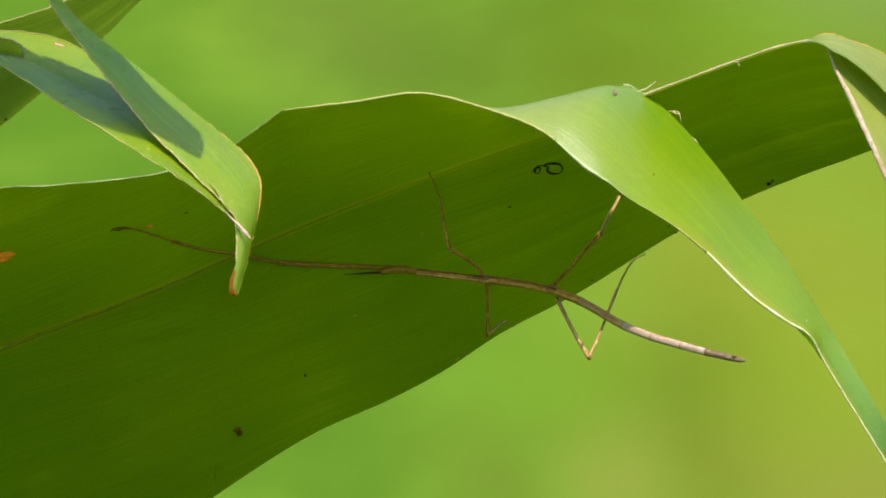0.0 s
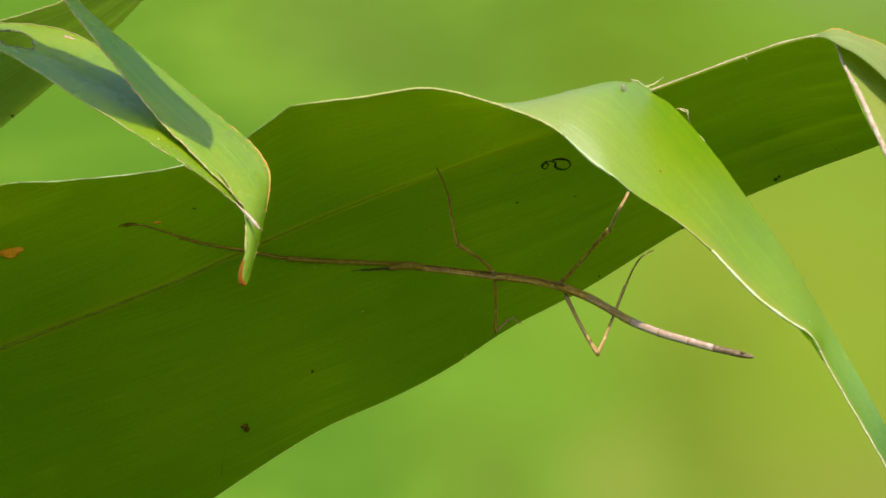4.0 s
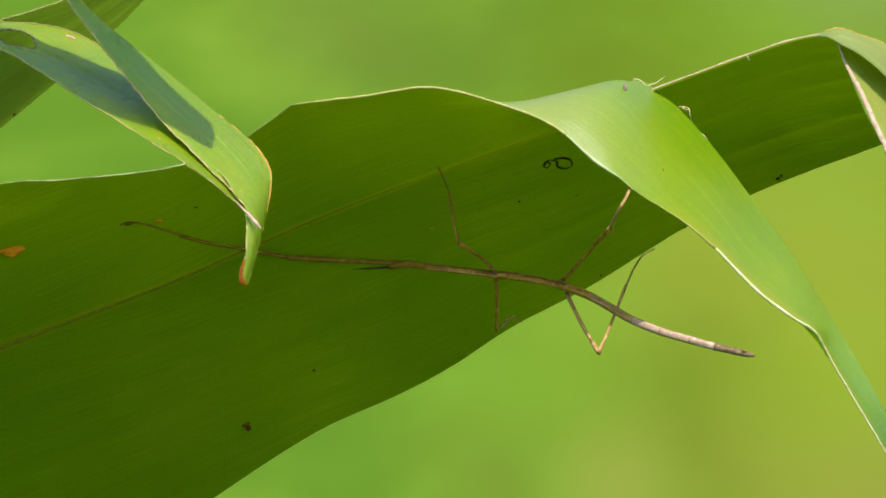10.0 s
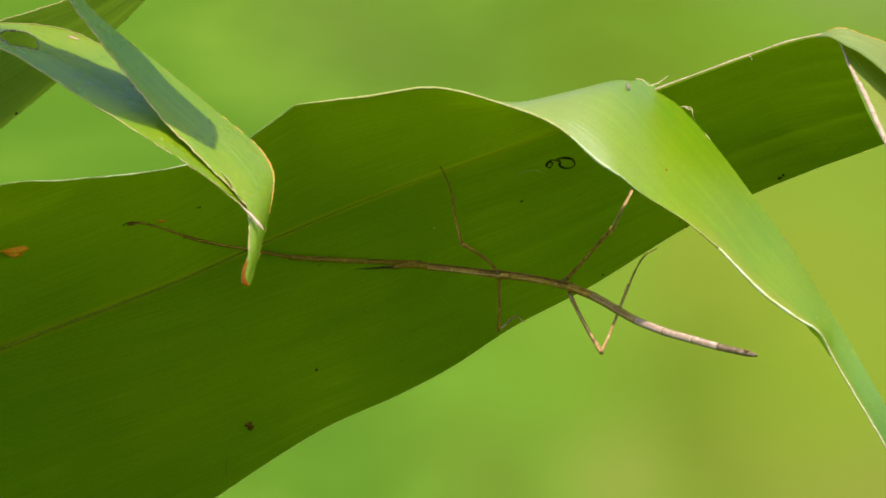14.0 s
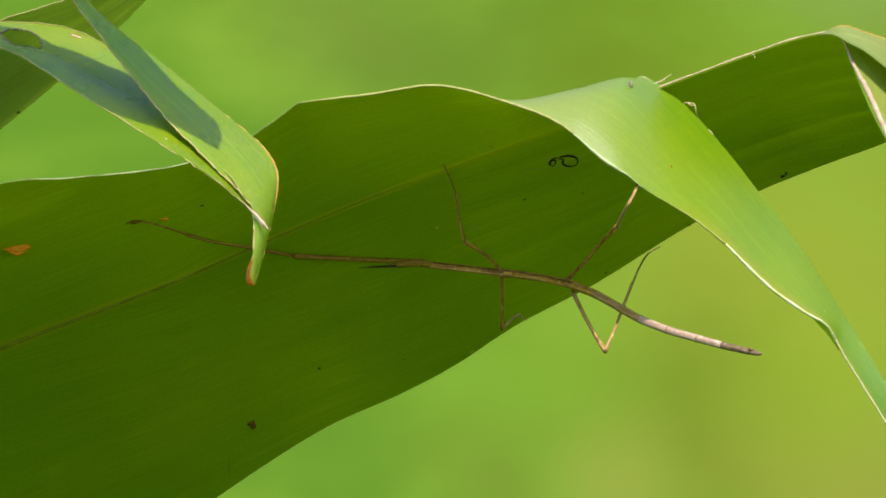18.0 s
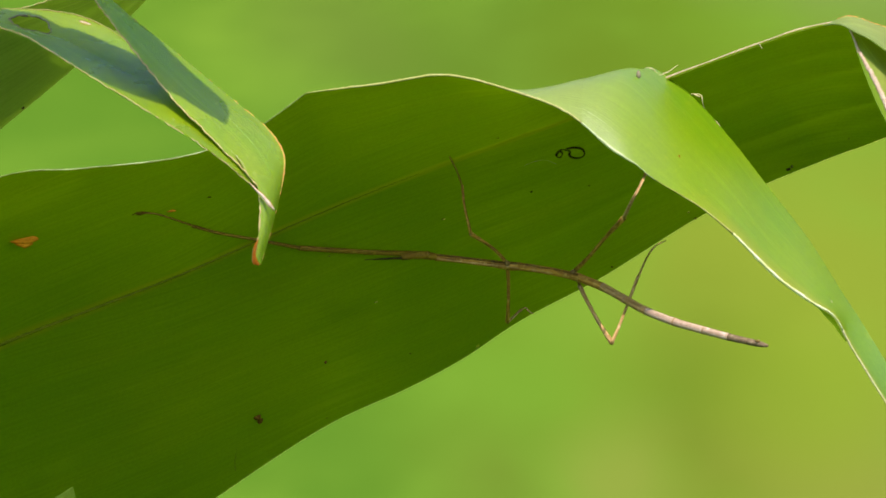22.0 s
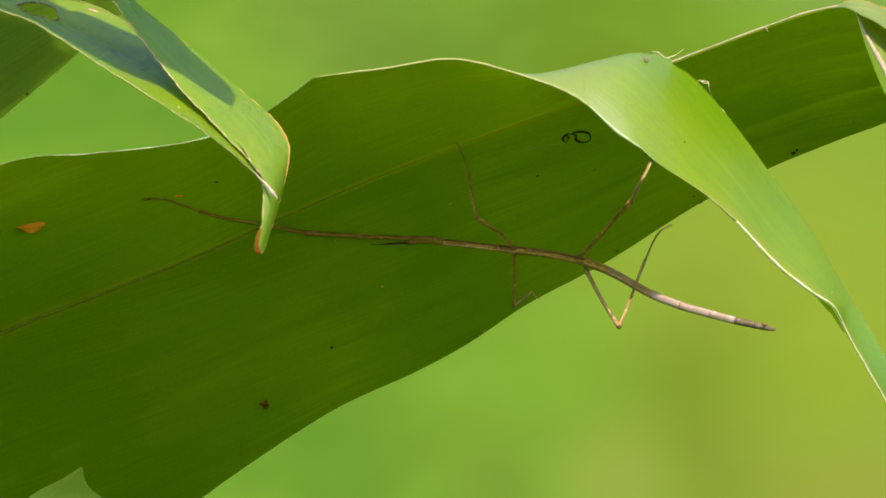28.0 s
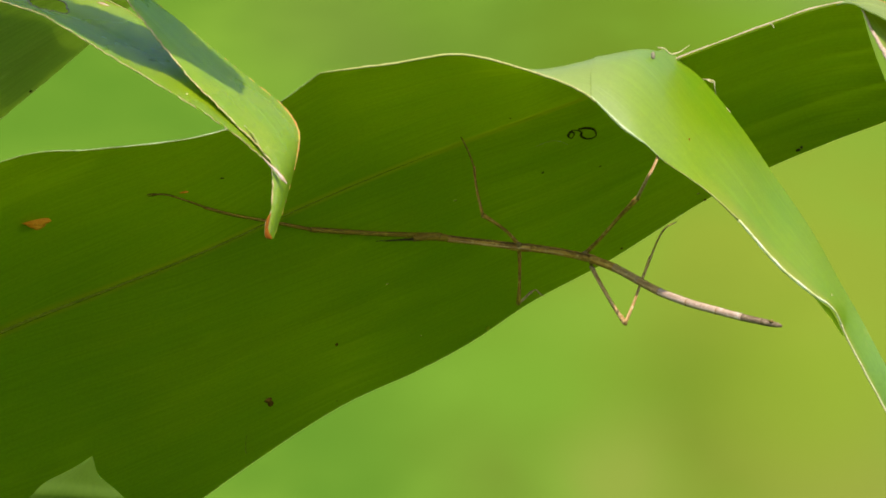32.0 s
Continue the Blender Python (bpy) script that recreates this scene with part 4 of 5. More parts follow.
stalk((0.026, 0.011, 1.33), Y1_MID[0], young_leaf)
stalk((0.020, 0.010, 1.17), BK_MID[0], back_leaf)
stalk((0.029, 0.012, 1.47), (OVER_L[0] + OVER_R[0]) / 2, over_leaf)
stalk((0.028, 0.012, 1.42), (WIDE_L[0] + WIDE_R[0]) / 2, wide_leaf)
stalk((0.024, 0.011, 1.30), (HIGH_L[0] + HIGH_R[0]) / 2, high_leaf)
# added stalk out of view, for the sheet that stands for sunlight
stalk((0.010, 0.007, 0.93), LO_M[0], sun_patch_leaf)

# ---- the insect ----
insect = new("stick_insect")
insect.location = PIVOT
tagged(insect, "slender brown stick insect clinging under a leaf", "insect")


def limb(name, points, radii, material, parent, label="", n=16, sides=10, bumps=0.06, seed=0):
    pts = smooth(mm(points), n)
    rr = []
    for i in range(n + 1):
        f = i / n * (len(radii) - 1)
        k = min(int(f), len(radii) - 2)
        r = radii[k] + (radii[k + 1] - radii[k]) * (f - k)
        rr.append(r * 0.001 * (1 + bumps * noise.noise(Vector((i * 0.9, seed * 3.1, 0.5)))))
    return part(name, tube(pts, rr, sides), material, parent, label)


head = limb("head", [(-12.03, 3, -4.1), (-8.84, 4, -3.59), (-5.39, 5, -3.72), (-4.11, 5.5, -3.98)], [0.62, 0.85, 0.88, 0.72], SKIN_FORE, insect, "small oval head", 16, 12)
limb("thorax", [(-4.37, 5.5, -3.98), (2.06, 7, -4.63), (8.5, 8, -5.41), (12.11, 8, -5.93),
            (14.93, 7.5, -6.05)], [0.82, 0.80, 0.86, 1.02, 0.95], SKIN, insect, "long thin thorax", 30, 12, seed=1)
limb("thorax", [(14.68, 7.5, -6.05), (20.05, 6, -6.81), (24.45, 3, -7.68), (28.19, 0, -8.55)], [0.95, 0.90, 0.90, 1.02], SKIN, insect, "long thin thorax", 24, 12, seed=2)
ABDOMEN = [(27.87, -2, -8.53), (33.09, -5, -10.65), (37.92, -10, -13.4), (42.3, -15.5, -15.89), (48.03, -20, -18.17), (54.29, -23, -19.96), (59.52, -26, -21.36),
            (63.56, -28, -22.29), (67.82, -30, -23.22)]
girth = [0.98, 0.93, 0.90, 0.90, 0.88, 0.85, 0.80, 0.74, 0.26]
spine, count = smooth(mm(ABDOMEN), 96), 8
for k in range(count):
    cut = spine[k * 12:k * 12 + 13]
    rr = []
    for i in range(13):
        f = i / 12
        r = girth[k] + (girth[k + 1] - girth[k]) * (f if k < 7 else f ** 3.2)
        swell = 0.04 * max(0.0, 1 - i / 2.0) + 0.05 * max(0.0, (i - 10) / 2.0) if k < 7 else 0.0
        rr.append(0.001 * r * (1 + swell))
    # sun's edge painted in: shaded skin up to the third segment, sunlit beyond
    part("abdomen_segment", tube(cut, rr, 12), (SKIN, SKIN_SHADED, SKIN_SUNLIT, SKIN_TAIL)[(k > 0) + (k > 2) + (k > 5)], insect, "ringed segment of the abdomen")


for k in range(1, count - 2):
    at, way = spine[k * 12], (spine[k * 12 + 1] - spine[k * 12 - 1]).normalized()
    r = girth[k] * 0.00101
    part("segment_ring", tube([at + way * d for d in (-0.0004, -0.0002, 0.0, 0.0002, 0.0004)], [r * 0.98, r * 1.03, r * 1.06, r * 1.03, r * 0.98], 12), RING, insect, "brown ring between segments")
for low, skin, words in ((-0.38, SKIN_SUN_TINT, "pale ridge along the back"), (0.50, FURROW, "dark furrow along the side")):
    line = smooth(mm([(-4.1, 5.5, -3.98), (2.06, 7, -4.63), (8.5, 8, -5.41), (14.9, 7.5, -6.05), (20.05, 6, -6.81), (24.45, 3, -7.68), (28.0, 0, -8.5)]), 60)
    part("ridge", tube([p + Vector((0, -0.00080, low * 0.001)) for p in line], [0.00017 + 0.00010 * noise.noise(Vector((i * 0.4, low * 9, 0))) for i in range(61)], 6), skin, insect, words)
mark("cercus", (65.6, -29.5, -22.2), (0.55, 0.34), SKIN_DARK, insect, 66, "small dark knob at the end of the tail", 0.8)
mark("eye", (-6.2, 3.95, -3.25), (0.34, 0.28), SKIN_DARK, insect, 61, "small dark eye", 0.8)
mark("coxa", (11.95, 6.9, -5.35), (0.62, 0.72), SKIN_DARK, insect, 62, "dark knobbed hip joint", 0.8)
mark("coxa", (26.7, 0.9, -7.35), (0.72, 0.66), SKIN_DARK, insect, 63, "dark knobbed hip joint", 0.8)
mark("coxa", (28.0, -1.4, -9.4), (0.6, 0.6), SKIN_DARK, insect, 64, "dark knobbed hip joint", 0.8)
for claw in ([(-67.2, -15.0, 5.72), (-69.2, -15.6, 5.95), (-70.6, -15.8, 5.75), (-71.5, -15.9, 5.2)], [(-68.4, -15.5, 5.8), (-69.6, -15.9, 5.4), (-70.6, -16.0, 5.3)]):
    part("claw", tube(smooth([onto_leaf(p, 0.6) * 0.001 for p in claw], 12), [0.00022 - 0.00010 * i / 12 for i in range(13)], 7), BROWN, insect, "dark hooked claw")


def reaching(points, gap=0.9):
    """Limb points kept before the leaf that they lie along."""
    made = []
    for p in points:
        q = onto_leaf(p, gap)
        made.append(tuple(q) if q.y < p[1] else p)
    return made


def leg(thigh, shin, foot, r, skin=SKIN, thin=1.0, shank=None, toe=SKIN_FORE):
    femur = limb("femur", thigh, [r * 1.2, r * 0.95, r * 0.95, r * (1.3 if thin == 1.0 else 0.95)], skin, insect, "", 14, 8)
    limb("tibia", shin, [r * 0.95 * thin, r * 0.75 * thin, r * 0.7 * thin, r * 0.8 * thin], shank or skin, femur, "", 14, 8)
    part("knee", blob(Vector(thigh[-1]) * 0.001, (r * 0.00105 * thin, r * 0.00115 * thin), 0.9, r * 9), SKIN_DARK, femur, "darker knee joint")
    limb("tarsus", foot, [r * 0.62 * thin, r * 0.5 * thin, r * 0.55 * thin, r * 0.3 * thin], toe, femur, "thin brown foot", 12, 6)


leg(reaching([(-5.9, 4, -3.33), (-16.04, 11.69, -2.98), (-26.89, 6.93, -2.44), (-35.12, 3.84, -1.92)]), reaching([(-35.12, 3.84, -1.92), (-45.05, -1.93, 0),
            (-52.42, -5.99, 1.27), (-58.49, -9.59, 2.9)]), reaching([(-58.25, -9.51, 2.9), (-63.31, -12.44, 4.65), (-66.92, -14.28, 5.64),
            (-70.88, -14.94, 5.63)]), 0.64, SKIN_FORE, 0.75)
leg([(11.85, 8, -5.28), (9.5, 5, -2.7), (6.52, 2, -0.51), (3.57, 0, 1.28)], [(3.57, 0, 1.28), (2.55, -1, 5.48), (1.91, -2, 9.03),
            (1.65, -2, 12.22)], [(1.65, -2, 11.96), (0.51, -2, 15.14), (-0.51, -2, 17.31), (-1.4, -2, 18.96)], 0.42)
# lighter skin on this shin and foot paints the sun that falls there
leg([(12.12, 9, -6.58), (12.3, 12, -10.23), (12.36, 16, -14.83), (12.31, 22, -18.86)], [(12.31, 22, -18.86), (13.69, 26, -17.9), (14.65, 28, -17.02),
            (15.61, 30, -16.27)], [(15.61, 30, -16.27), (16.68, 31, -15.76), (17.48, 31, -16.55), (18.56, 32, -17.23)], 0.42, shank=SKIN_SUN_TINT, toe=SKIN_SUN_TINT)
leg([(26.63, 3, -7.55), (29.92, -5, -3.93), (33.22, -17, 0.5), (36.44, -31, 4.54)], [(36.44, -31, 4.54), (37.87, -39.5, 8.38), (38.9, -40, 10.25), (40.25, -35, 12.52),
            (42.54, -25, 16.81)], [(42.54, -25, 16.81), (44.07, -15, 18.91), (45.52, 2, 20.59), (45.84, 3, 21.64)], 0.46, shank=SKIN_SUN_TINT)
leg([(28.06, 0, -10.33), (29.81, -8, -14.4), (32.01, -16, -18.88), (34.17, -24, -22.66)], [(34.17, -24, -22.66), (36.21, -20, -18.54), (38.64, -8.2, -14.01), (41.18, -3, -8.13)], [(41.18, -3, -8.39), (43.54, 8, -4.38), (46.32, 21, -1.43), (49.41, 29, 0.0)], 0.44, SKIN_SUN_TINT, toe=SKIN_SUN_TINT)
for dz in (0, 3):
    limb("antenna", [(-10.75, 3, -3.97), (-13.94, 2, -4.09), (-17.11, 1, -4.34), (-20.41, 0, -4.59)] if dz else [(-10.75, 3, -4.35), (-13.94, 2, -4.35),
            (-16.48, 1, -4.47), (-18.39, 1, -4.6)], [0.20, 0.17, 0.14, 0.1], BLACK, insect, "short dark antenna", 10, 6)

# ---- motions ----
def motions():
    """The plant's leaves stir in the wind; the insect rides on the broad leaf."""
    def ride(t, x, y, z, rx, ry, rz, rest, offset):
        swing = Matrix.Translation(PIVOT) @ pose(x * 0.001, y * 0.001, z * 0.001, rx, ry, rz) @ Matrix.Translation(-PIVOT)
        return Matrix.Translation(-offset) @ swing @ Matrix.Translation(rest)

    broad_rows = [
        (0, -2.16, 0.72, -1.32, 0.11, 0.09, -0.25),
        (0.5, -1.56, 0.28, -1.22, 0.21, 0.14, -0.2),
        (1, -1.15, 0.59, -0.85, 0.18, 0.08, -0.12),
        (1.5, -1.27, 0.49, -0.73, 0.04, 0.11, -0.17),
        (2, -0.9, 0.21, -0.66, 0.22, 0.09, -0.17),
        (2.5, -0.58, 0.39, -0.31, 0.04, 0.06, 0.01),
        (3, -0.51, 0.1, -0.19, -0.03, -0.01, 0.2),
        (3.5, -0.49, 0.66, -0.39, 0.12, 0.05, -0.14),
        (5.5, 0.03, -0.13, 0.12, -0.14, -0.03, -0.1),
        (6, 0, -0.23, 0.14, -0.17, -0.01, -0.16),
        (6.5, -0.27, 0.25, -0.17, 0.13, 0.02, -0.15),
        (7, -0.23, 0.14, -0.08, 0, 0.07, -0.08),
        (7.5, 0.39, -0.05, -0.06, 0, 0.06, 0.19),
        (8, 0.13, 0.03, -0.09, -0.03, 0.02, -0.02),
        (8.5, -0.2, 0.16, -0.03, -0.05, 0.02, -0.02),
        (9, 0, 0, 0, 0, 0, 0),
        (9.5, 0.18, 0, -0.02, 0.01, 0.02, -0.03),
        (10, 0, 0.17, -0.1, 0.11, 0.08, -0.22),
        (10.5, 0.32, -0.26, 0.09, 0.17, 0.09, -0.12),
        (11, 0.38, -0.07, -0.02, 0.19, 0.09, -0.1),
        (11.5, 0.01, 0.28, -0.11, 0.11, 0.09, -0.04),
        (12, 0.23, -0.09, -0.23, 0.17, 0.1, 0.02),
        (12.5, 0.62, -0.05, -0.02, 0.14, 0.11, -0.02),
        (13, 0.29, 0.32, -0.36, 0.07, 0.12, 0.06),
        (13.5, 0.12, 0.13, -0.43, 0.11, 0.09, -0.07),
        (14, 0.63, 0.46, -0.07, 0.25, 0.08, -0.07),
        (14.5, 1.27, 0.11, 0.31, 0.03, 0.07, 0.11),
        (16.5, 1.44, 0.09, 0.45, 0.13, 0.1, -0.1),
        (17, 1.53, -0.24, 0.6, -0.05, 0.02, 0.03),
        (17.5, 1.42, 0.27, 0.29, 0.13, 0.06, -0.02),
        (18, 1.35, -0.34, 0.34, 0.19, 0.05, 0.03),
        (18.5, 1.33, 0.08, 0.14, 0.32, 0.08, 0.16),
        (19, 1.59, -0.46, 0.55, 0.11, 0.06, 0.11),
        (19.5, 2.47, -0.49, 1.16, -0.29, 0, 0.25),
        (20, 2.8, -1.18, 1.85, -0.28, -0.04, 0.28),
        (20.5, 2.77, -1.07, 1.87, -0.36, -0.04, 0.27),
        (21, 2.79, -0.95, 1.79, -0.13, -0.05, 0.41),
        (21.5, 2.97, -1.07, 1.6, -0.07, -0.04, 0.27),
        (22, 2.98, -1.2, 2.24, -0.39, -0.14, 0.32),
        (22.5, 3.55, -1.52, 2.36, -0.3, -0.11, 0.42),
        (23, 3.8, -1.59, 2.84, -0.35, -0.11, 0.25),
        (23.5, 4.43, -2.28, 3.59, -0.43, -0.18, 0.57),
        (24, 4.71, -1.94, 3.61, -0.24, -0.11, 0.62),
        (24.5, 4.53, -1.94, 4.19, -0.48, -0.21, 0.43),
        (25, 5.17, -2.95, 5.78, -0.69, -0.39, 0.83),
        (25.5, 5.83, -1.73, 5.84, -0.52, -0.29, 0.77),
        (27.5, 5.05, -2.57, 6.06, -0.27, -0.34, 0.79),
        (28, 4.52, -1.62, 5.73, -0.24, -0.32, 0.68),
        (28.5, 4.39, -2.03, 5.23, -0.1, -0.23, 0.6),
        (29, 4.74, -2.48, 5.85, -0.28, -0.35, 0.64),
        (29.5, 4.91, -1.8, 5.22, 0.19, -0.2, 0.59),
        (30, 4.46, -2.52, 5.49, -0.14, -0.26, 0.63),
        (30.5, 3.95, -1.97, 5.03, 0.01, -0.26, 0.48),
        (31, 4.84, -1.94, 5.72, -0.18, -0.31, 0.67),
        (31.5, 5.92, -2.29, 5.75, 0.24, -0.27, 0.85),
        (32, 5.79, -2.64, 6.57, -0.45, -0.35, 0.91),
    ]
    young_rows = [
        (0, -1.39, -0.37, 0.55, 0.9, -0.54, -0.21),
        (0.5, -1.37, 0.06, 0.27, 0.74, -0.34, 0.04),
        (1, -0.31, 0.57, 1.21, 0.8, -0.48, -0.24),
        (1.5, -1.05, -0.13, -0.2, 0.13, -0.18, -0.02),
        (2, -1.08, 0.72, 0.43, 0.44, -0.2, 0.17),
        (2.5, -0.3, 0.1, 0.45, 0.28, -0.18, -0.04),
        (3, -0.49, -0.37, -0.52, -0.23, -0.03, 0.02),
        (3.5, -0.4, 0.95, 0.41, 0.17, -0.2, 0.01),
        (5.5, 0.29, -1.32, -1.13, -0.49, 0.16, -0.11),
        (6, 0.26, 0.92, 1.15, 0.47, -0.18, -0.14),
        (6.5, -0.47, 0.43, -0.04, 0.12, 0.06, 0.06),
        (7, -0.41, -0.32, 0.36, 0.16, -0.07, 0.11),
        (7.5, -0.15, 0.57, -0.24, -0.1, 0.05, 0.19),
        (8, -0.35, -0.54, -0.31, -0.07, 0.11, 0.2),
        (8.5, -0.71, -0.17, -0.19, -0.07, 0.03, 0.24),
        (9, 0, 0, 0, 0, 0, 0),
        (9.5, 0.27, -0.5, -0.22, -0.13, 0, -0.06),
        (10, 0, 0, 0, 0, 0, 0),
        (10.5, -0.14, -0.16, -0.22, -0.12, 0.11, 0.2),
        (11, 0.29, 0.35, -0.09, -0.05, 0.01, 0.01),
        (11.5, -0.49, -0.02, 0.17, 0.15, 0.03, 0.21),
        (12, 0.56, 0.39, 0.74, 0.38, -0.16, -0.18),
        (12.5, 0.58, -0.05, 0, 0, 0, -0.04),
        (13, 0.75, 0.24, 0.98, 0.5, -0.28, -0.2),
        (13.5, 0.48, 0.01, 0.65, 0.43, -0.17, -0.2),
        (14, 1.02, -1.17, -0.73, -0.21, 0.1, -0.22),
        (14.5, 0.56, -0.06, -0.5, -0.27, 0.25, 0.22),
        (16.5, 1.67, -0.69, 0.01, -0.38, 0.04, -0.16),
        (17, 2.01, -0.04, 0.64, -0.04, -0.12, -0.22),
        (17.5, 0.99, 0.26, 0.42, 0.09, -0.03, 0.2),
        (18, 1.31, 0.53, 0.8, 0.32, -0.14, 0),
        (18.5, 0.84, 0.24, 0.77, 0.42, -0.13, 0.21),
        (19, 1.82, -1.58, -0.54, -0.7, 0.05, -0.07),
        (19.5, 2.83, -0.4, -0.19, -0.83, 0.19, -0.26),
        (20, 2.67, -1.26, -1.37, -1.83, 0.55, -0.15),
        (20.5, 2.91, -1.57, -1.3, -1.99, 0.44, -0.23),
        (21, 2.8, -0.35, -0.96, -1.67, 0.42, -0.18),
        (21.5, 3.25, -0.22, -0.12, -1.17, 0.18, -0.35),
        (22, 2.95, 0.27, 0.08, -1.39, 0.33, -0.23),
        (22.5, 3.51, -0.76, -1.21, -1.82, 0.59, -0.22),
        (23, 3.35, -1.96, -2.22, -2.7, 0.87, -0.08),
        (23.5, 4.1, -1.32, -0.61, -2.04, 0.88, -0.19),
        (24, 3.52, -0.47, -2.32, -2.76, 1.31, 0),
        (24.5, 4.63, -0.13, -0.44, -2.12, 1.2, -0.71),
        (25, 4.81, -0.27, 0.34, -2.14, 1.57, -0.58),
        (25.5, 6.01, 0.86, 0.56, -2.05, 1.47, -0.76),
        (27.5, 5.38, 0.88, 1.8, -1.75, 0.91, -0.74),
        (28, 4.3, 0.34, 0.83, -1.7, 1.3, -0.59),
        (28.5, 4.3, 0.2, 1.34, -1.27, 1.12, -0.63),
        (29, 5.44, -0.03, 1.99, -1.04, 1.07, -0.94),
        (29.5, 4.6, 0.5, 0.95, -1.46, 1.31, -0.52),
        (30, 3.95, 0.6, 1.09, -1.91, 0.88, -0.21),
        (30.5, 4.47, -0.19, 1.6, -1.51, 0.64, -0.61),
        (31, 4.91, 0.11, 1.19, -2.54, 0.47, -0.31),
        (31.5, 5.72, -0.39, 0.77, -2.27, 0.68, -0.27),
        (32, 9.02, -0.84, 2.1, -2.63, 0.19, -1.78),
    ]
    insect_rows = [
        (0, -2.08, 0.72, -1.18, 0, -0.02, -0.06),
        (0.5, -1.53, 0.28, -1.17, 0.04, -0.01, 0.05),
        (1, -1.08, 0.59, -0.79, 0.04, -0.03, -0.02),
        (1.5, -1.16, 0.49, -0.72, -0.03, 0.08, -0.01),
        (2, -0.83, 0.21, -0.58, 0.07, -0.01, -0.06),
        (2.5, -0.58, 0.39, -0.27, -0.04, 0.08, 0.04),
        (3, -0.56, 0.1, -0.2, -0.02, 0, 0),
        (3.5, -0.41, 0.66, -0.39, 0.04, -0.01, -0.03),
        (5.5, 0, -0.13, 0.09, -0.08, 0.09, -0.03),
        (6, -0.02, -0.23, 0.06, -0.09, 0.08, 0.07),
        (6.5, -0.19, 0.25, -0.13, 0.03, 0.08, -0.03),
        (7, -0.17, 0.14, 0, 0, 0, -0.14),
        (7.5, 0.28, -0.05, 0, 0.01, 0.03, 0.01),
        (8, 0.14, 0.03, -0.08, 0.06, 0.05, -0.01),
        (8.5, -0.19, 0.16, -0.1, -0.05, 0.09, 0.02),
        (9, 0, 0, 0, 0, 0, 0),
        (9.5, 0.19, 0, 0, 0, 0, -0.02),
        (10, 0, 0.17, 0, 0.04, 0, -0.1),
        (10.5, 0.39, -0.26, 0.2, 0.08, 0, -0.06),
        (11, 0.39, -0.07, 0.03, 0.19, -0.03, -0.05),
        (11.5, 0.03, 0.28, 0, 0.05, 0, -0.14),
        (12, 0.17, -0.09, -0.17, 0.03, -0.02, 0.12),
        (12.5, 0.58, -0.05, 0.08, 0.06, -0.09, -0.04),
        (13, 0.37, 0.32, -0.28, 0.06, 0, 0.01),
        (13.5, 0.19, 0.13, -0.34, 0.11, -0.05, -0.04),
        (14, 0.59, 0.46, 0.03, 0.08, -0.02, -0.06),
        (14.5, 1.17, 0.11, 0.39, 0.04, 0, 0),
        (16.5, 1.42, 0.09, 0.61, 0.22, -0.05, -0.39),
        (17, 1.45, -0.24, 0.63, 0.18, -0.04, -0.3),
        (17.5, 1.41, 0.27, 0.42, 0.38, -0.13, -0.35),
        (18, 1.33, -0.34, 0.36, 0.14, -0.05, 0.07),
        (18.5, 1.28, 0.08, 0.25, 0.23, -0.04, 0.09),
        (19, 1.53, -0.46, 0.59, 0.07, 0.01, 0.12),
        (19.5, 2.28, -0.49, 1.17, -0.07, 0.03, -0.08),
        (20, 2.6, -1.18, 1.73, -0.16, 0.06, 0.07),
        (20.5, 2.53, -1.07, 1.73, -0.19, 0.05, 0.13),
        (21, 2.52, -0.95, 1.73, -0.09, 0.04, 0.25),
        (21.5, 2.69, -1.07, 1.59, 0.04, 0.02, 0.15),
        (22, 2.7, -1.2, 2.12, -0.19, 0.04, 0.16),
        (22.5, 3.24, -1.52, 2.32, -0.14, 0.07, 0.14),
        (23, 3.58, -1.59, 2.7, -0.15, 0.05, 0.13),
        (23.5, 4.03, -2.28, 3.49, -0.17, 0.06, 0.23),
        (24, 4.4, -1.94, 3.49, -0.07, 0.06, 0.37),
        (24.5, 4.14, -1.94, 4.01, -0.22, 0.11, 0.24),
        (25, 4.67, -2.95, 5.44, -0.36, 0.03, 0.74),
        (25.5, 5.5, -1.73, 5.77, -0.15, -0.05, 0.35),
        (27.5, 4.71, -2.57, 5.92, -0.03, -0.08, 0.6),
        (28, 4.14, -1.62, 5.58, -0.05, -0.1, 0.32),
        (28.5, 3.98, -2.03, 5.19, 0, -0.08, 0.32),
        (29, 4.33, -2.48, 5.74, -0.04, -0.13, 0.37),
        (29.5, 4.56, -1.8, 5.16, 0.14, -0.07, 0.31),
        (30, 4.14, -2.52, 5.34, 0.02, -0.07, 0.39),
        (30.5, 3.61, -1.97, 5.04, 0.06, -0.02, 0.31),
        (31, 4.47, -1.94, 5.61, 0, -0.04, 0.3),
        (31.5, 5.54, -2.28, 5.73, 0.24, -0.12, 0.58),
        (32, 5.34, -2.64, 6.35, -0.2, -0.04, 0.63),
    ]
    walk(broad_leaf, [(r[0], ride(*r, PIVOT, BASE)) for r in broad_rows])
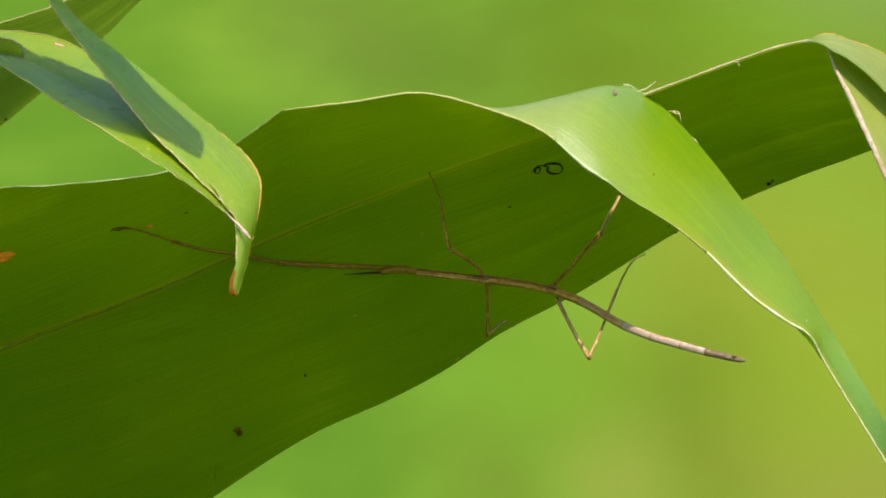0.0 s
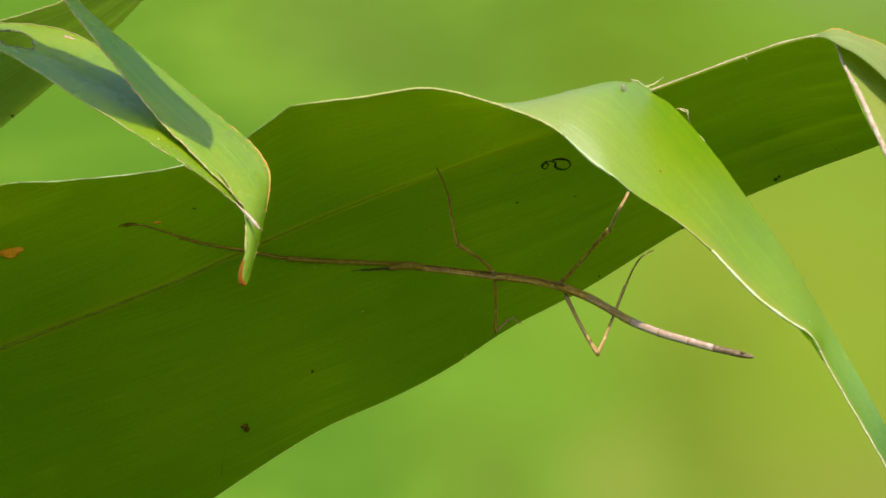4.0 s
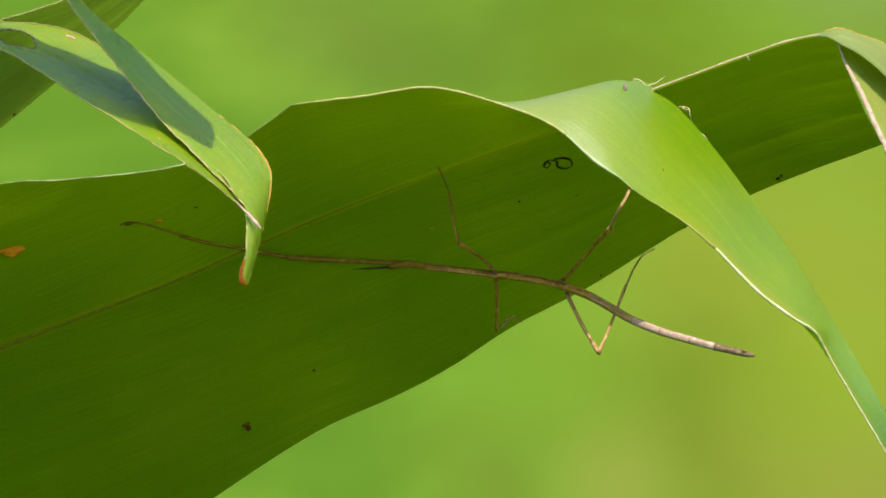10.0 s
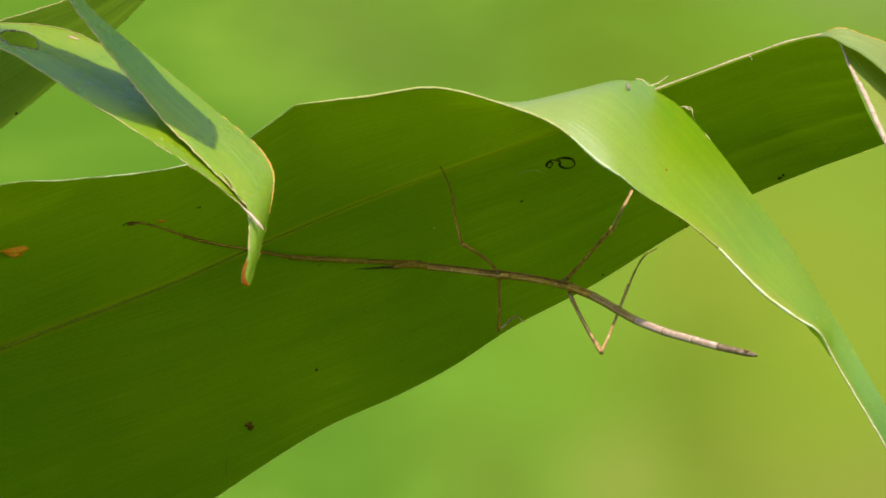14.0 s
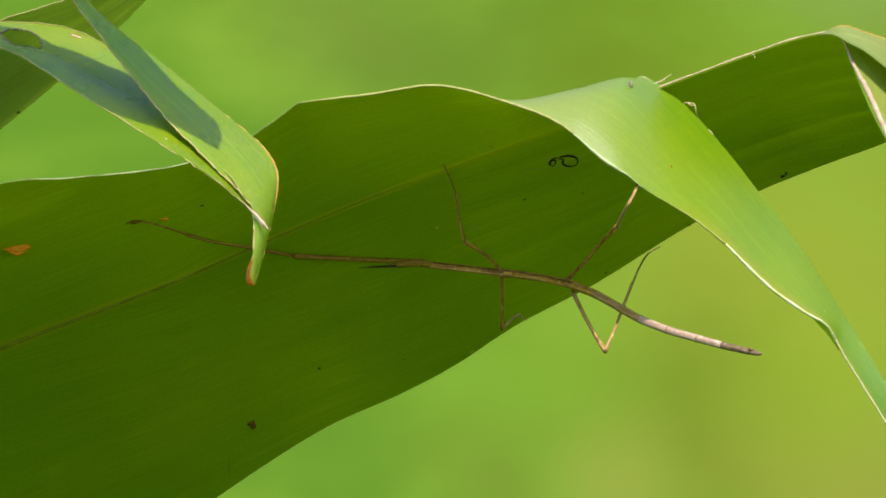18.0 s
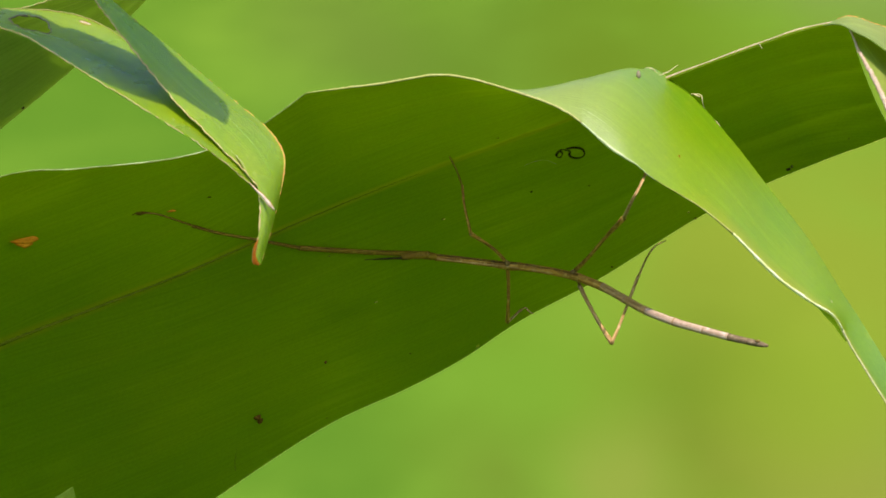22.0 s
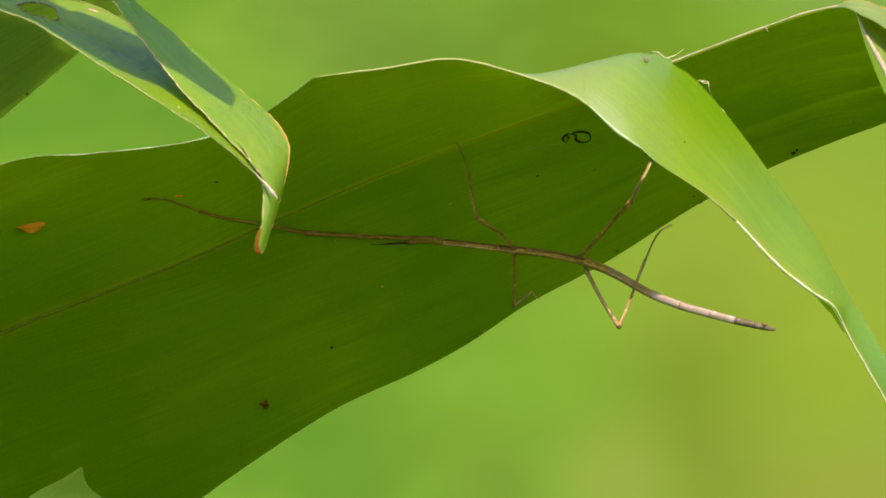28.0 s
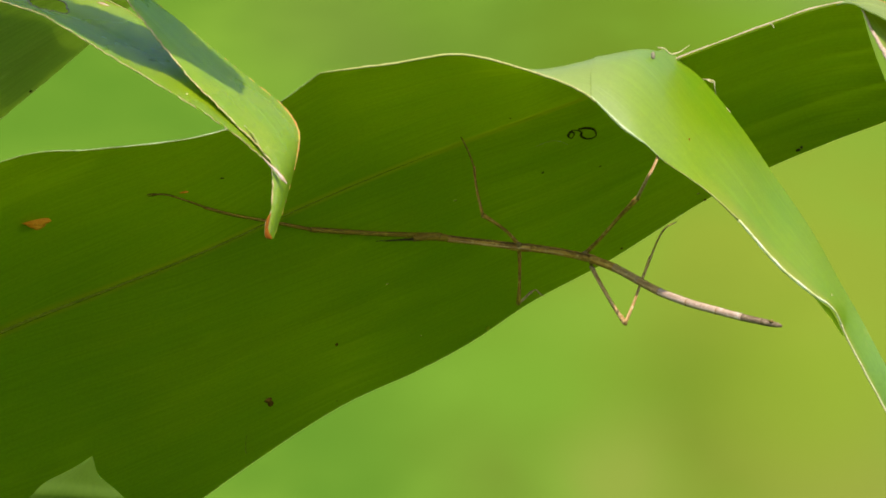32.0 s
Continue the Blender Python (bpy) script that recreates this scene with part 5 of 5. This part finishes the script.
    flap_rows = [
        (0, -0.16, -0.87, -0.22),
        (0.5, -0.16, -1.25, -0.13),
        (1, -0.21, 0.81, -0.32),
        (1.5, -0.04, -0.25, -0.04),
        (2, -0.16, 0.13, -0.11),
        (2.5, -0.15, 0.2, -0.2),
        (3, -0.13, -0.2, -0.19),
        (3.5, -0.25, 1.11, -0.33),
        (5.5, -0.06, -1.88, 0.08),
        (6, -0.09, -1.24, 0.07),
        (6.5, -0.14, -0.42, -0.04),
        (7, -0.1, -0.05, -0.01),
        (7.5, -0.08, -0.75, 0.02),
        (8, -0.15, -0.44, -0.04),
        (8.5, -0.08, -1.49, 0.05),
        (9, -0.02, 0.01, 0.02),
        (9.5, -0.06, -0.13, -0.02),
        (10, -0.1, -0.07, 0.02),
        (10.5, -0.1, -0.11, 0.02),
        (11, -0.08, -0.02, 0),
        (11.5, -0.04, 0.15, 0.03),
        (12, -0.06, 0.34, -0.01),
        (12.5, -0.11, -0.11, -0.06),
        (13, -0.07, 0.05, -0.03),
        (13.5, 0, 0.04, 0.05),
        (14, -0.13, -0.15, -0.05),
        (14.5, 0, -0.51, 0.11),
        (16.5, -0.06, -1.26, 0.06),
        (17, -0.03, -1.7, 0.18),
        (17.5, -0.12, 0.11, -0.03),
        (18, 0.01, -1.3, 0.1),
        (18.5, -0.07, -1.23, 0),
        (19, -0.1, -1.15, 0.05),
        (19.5, -0.08, -0.75, 0.1),
        (20, -0.02, -1.45, 0.21),
        (20.5, -0.05, -0.63, 0.08),
        (21, 0.03, -0.88, 0.1),
        (21.5, -0.03, 0.02, -0.03),
        (22, 0.04, -1.06, 0.15),
        (22.5, 0.12, -0.36, 0.22),
        (23, -0.03, 0.51, 0.07),
        (23.5, 0.04, 0.22, 0.16),
        (24, 0, 0.64, 0.04),
        (24.5, 0.07, -0.72, 0.24),
        (25, 0.13, 0.08, 0.26),
        (25.5, 0.5, 3.38, 0.06),
        (27.5, 0.06, 2.93, -0.01),
        (28, 0.03, 0.96, 0.03),
        (28.5, 0.1, 0.29, 0.12),
        (29, 0.07, -0.11, 0.18),
        (29.5, -0.04, 2.03, -0.14),
        (30, 0.03, 0, 0.05),
        (30.5, 0.02, -0.69, 0),
        (31, 0.04, 2.33, -0.02),
        (31.5, -0.05, 2.98, -0.18),
        (32, 0.08, 2.69, 0.05),
    ]
    hinge = Vector((34.77, -10, 30.36)) * 0.001
    for_flap = [(r[0], ride(*r, PIVOT, BASE) @ Matrix.Translation(hinge) @ pose(0, 0, 0, rx, ry, rz) @ Matrix.Translation(-hinge)) for r, (t, rx, ry, rz) in zip(broad_rows, flap_rows)]
    walk(flap, for_flap)
    crown = Vector((-58.75, -112, 32.02)) * 0.001  # the overhanging leaves sway as one with this spot of the young leaf
    drift = Vector((-0.001, 0.006, 0))  # and lag behind it in the last third
    for hanging in (over_leaf, wide_leaf):
        walk(hanging, [(r[0], Matrix.Translation(ride(*r, PIVOT, BASE) @ crown - crown + drift * min(1.0, max(0.0, (r[0] - 19) / 6)))) for r in young_rows])
    # seconds, shift to the right and up in millimetres: the sunlit patch rises late
    patch_rows = [(0, -0.75, -2.89), (12, -0.13, -2.64), (17, 0.25, -2.51), (19, 0.88, -2.01), (20, 1.76, 0.63), (21, 1.51, 0.75), (22, 2.13, 1.00),
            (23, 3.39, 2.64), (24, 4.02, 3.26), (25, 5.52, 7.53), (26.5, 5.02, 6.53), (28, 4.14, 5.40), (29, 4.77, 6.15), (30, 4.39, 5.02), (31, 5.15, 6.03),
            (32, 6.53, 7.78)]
    walk(sun_patch_leaf, [(t, Matrix.Translation(PIVOT - BASE + Vector((x, 0, z)) * 0.001)) for t, x, z in patch_rows])
    walk(back_leaf, [(r[0], ride(*r, PIVOT, BASE)) for r in broad_rows])
    shoulder = Vector((-92.5, 38, 43.5)) * 0.001  # the leaf above it sways with the back leaf
    walk(high_leaf, [(r[0], Matrix.Translation(ride(*r, PIVOT, BASE) @ shoulder - shoulder)) for r in broad_rows])
    walk(insect, [(r[0], ride(*r, PIVOT, Vector((0, 0, 0)))) for r in insect_rows])
    walk(young_leaf, [(r[0], ride(*r, PIVOT, BASE)) for r in young_rows])


motions()
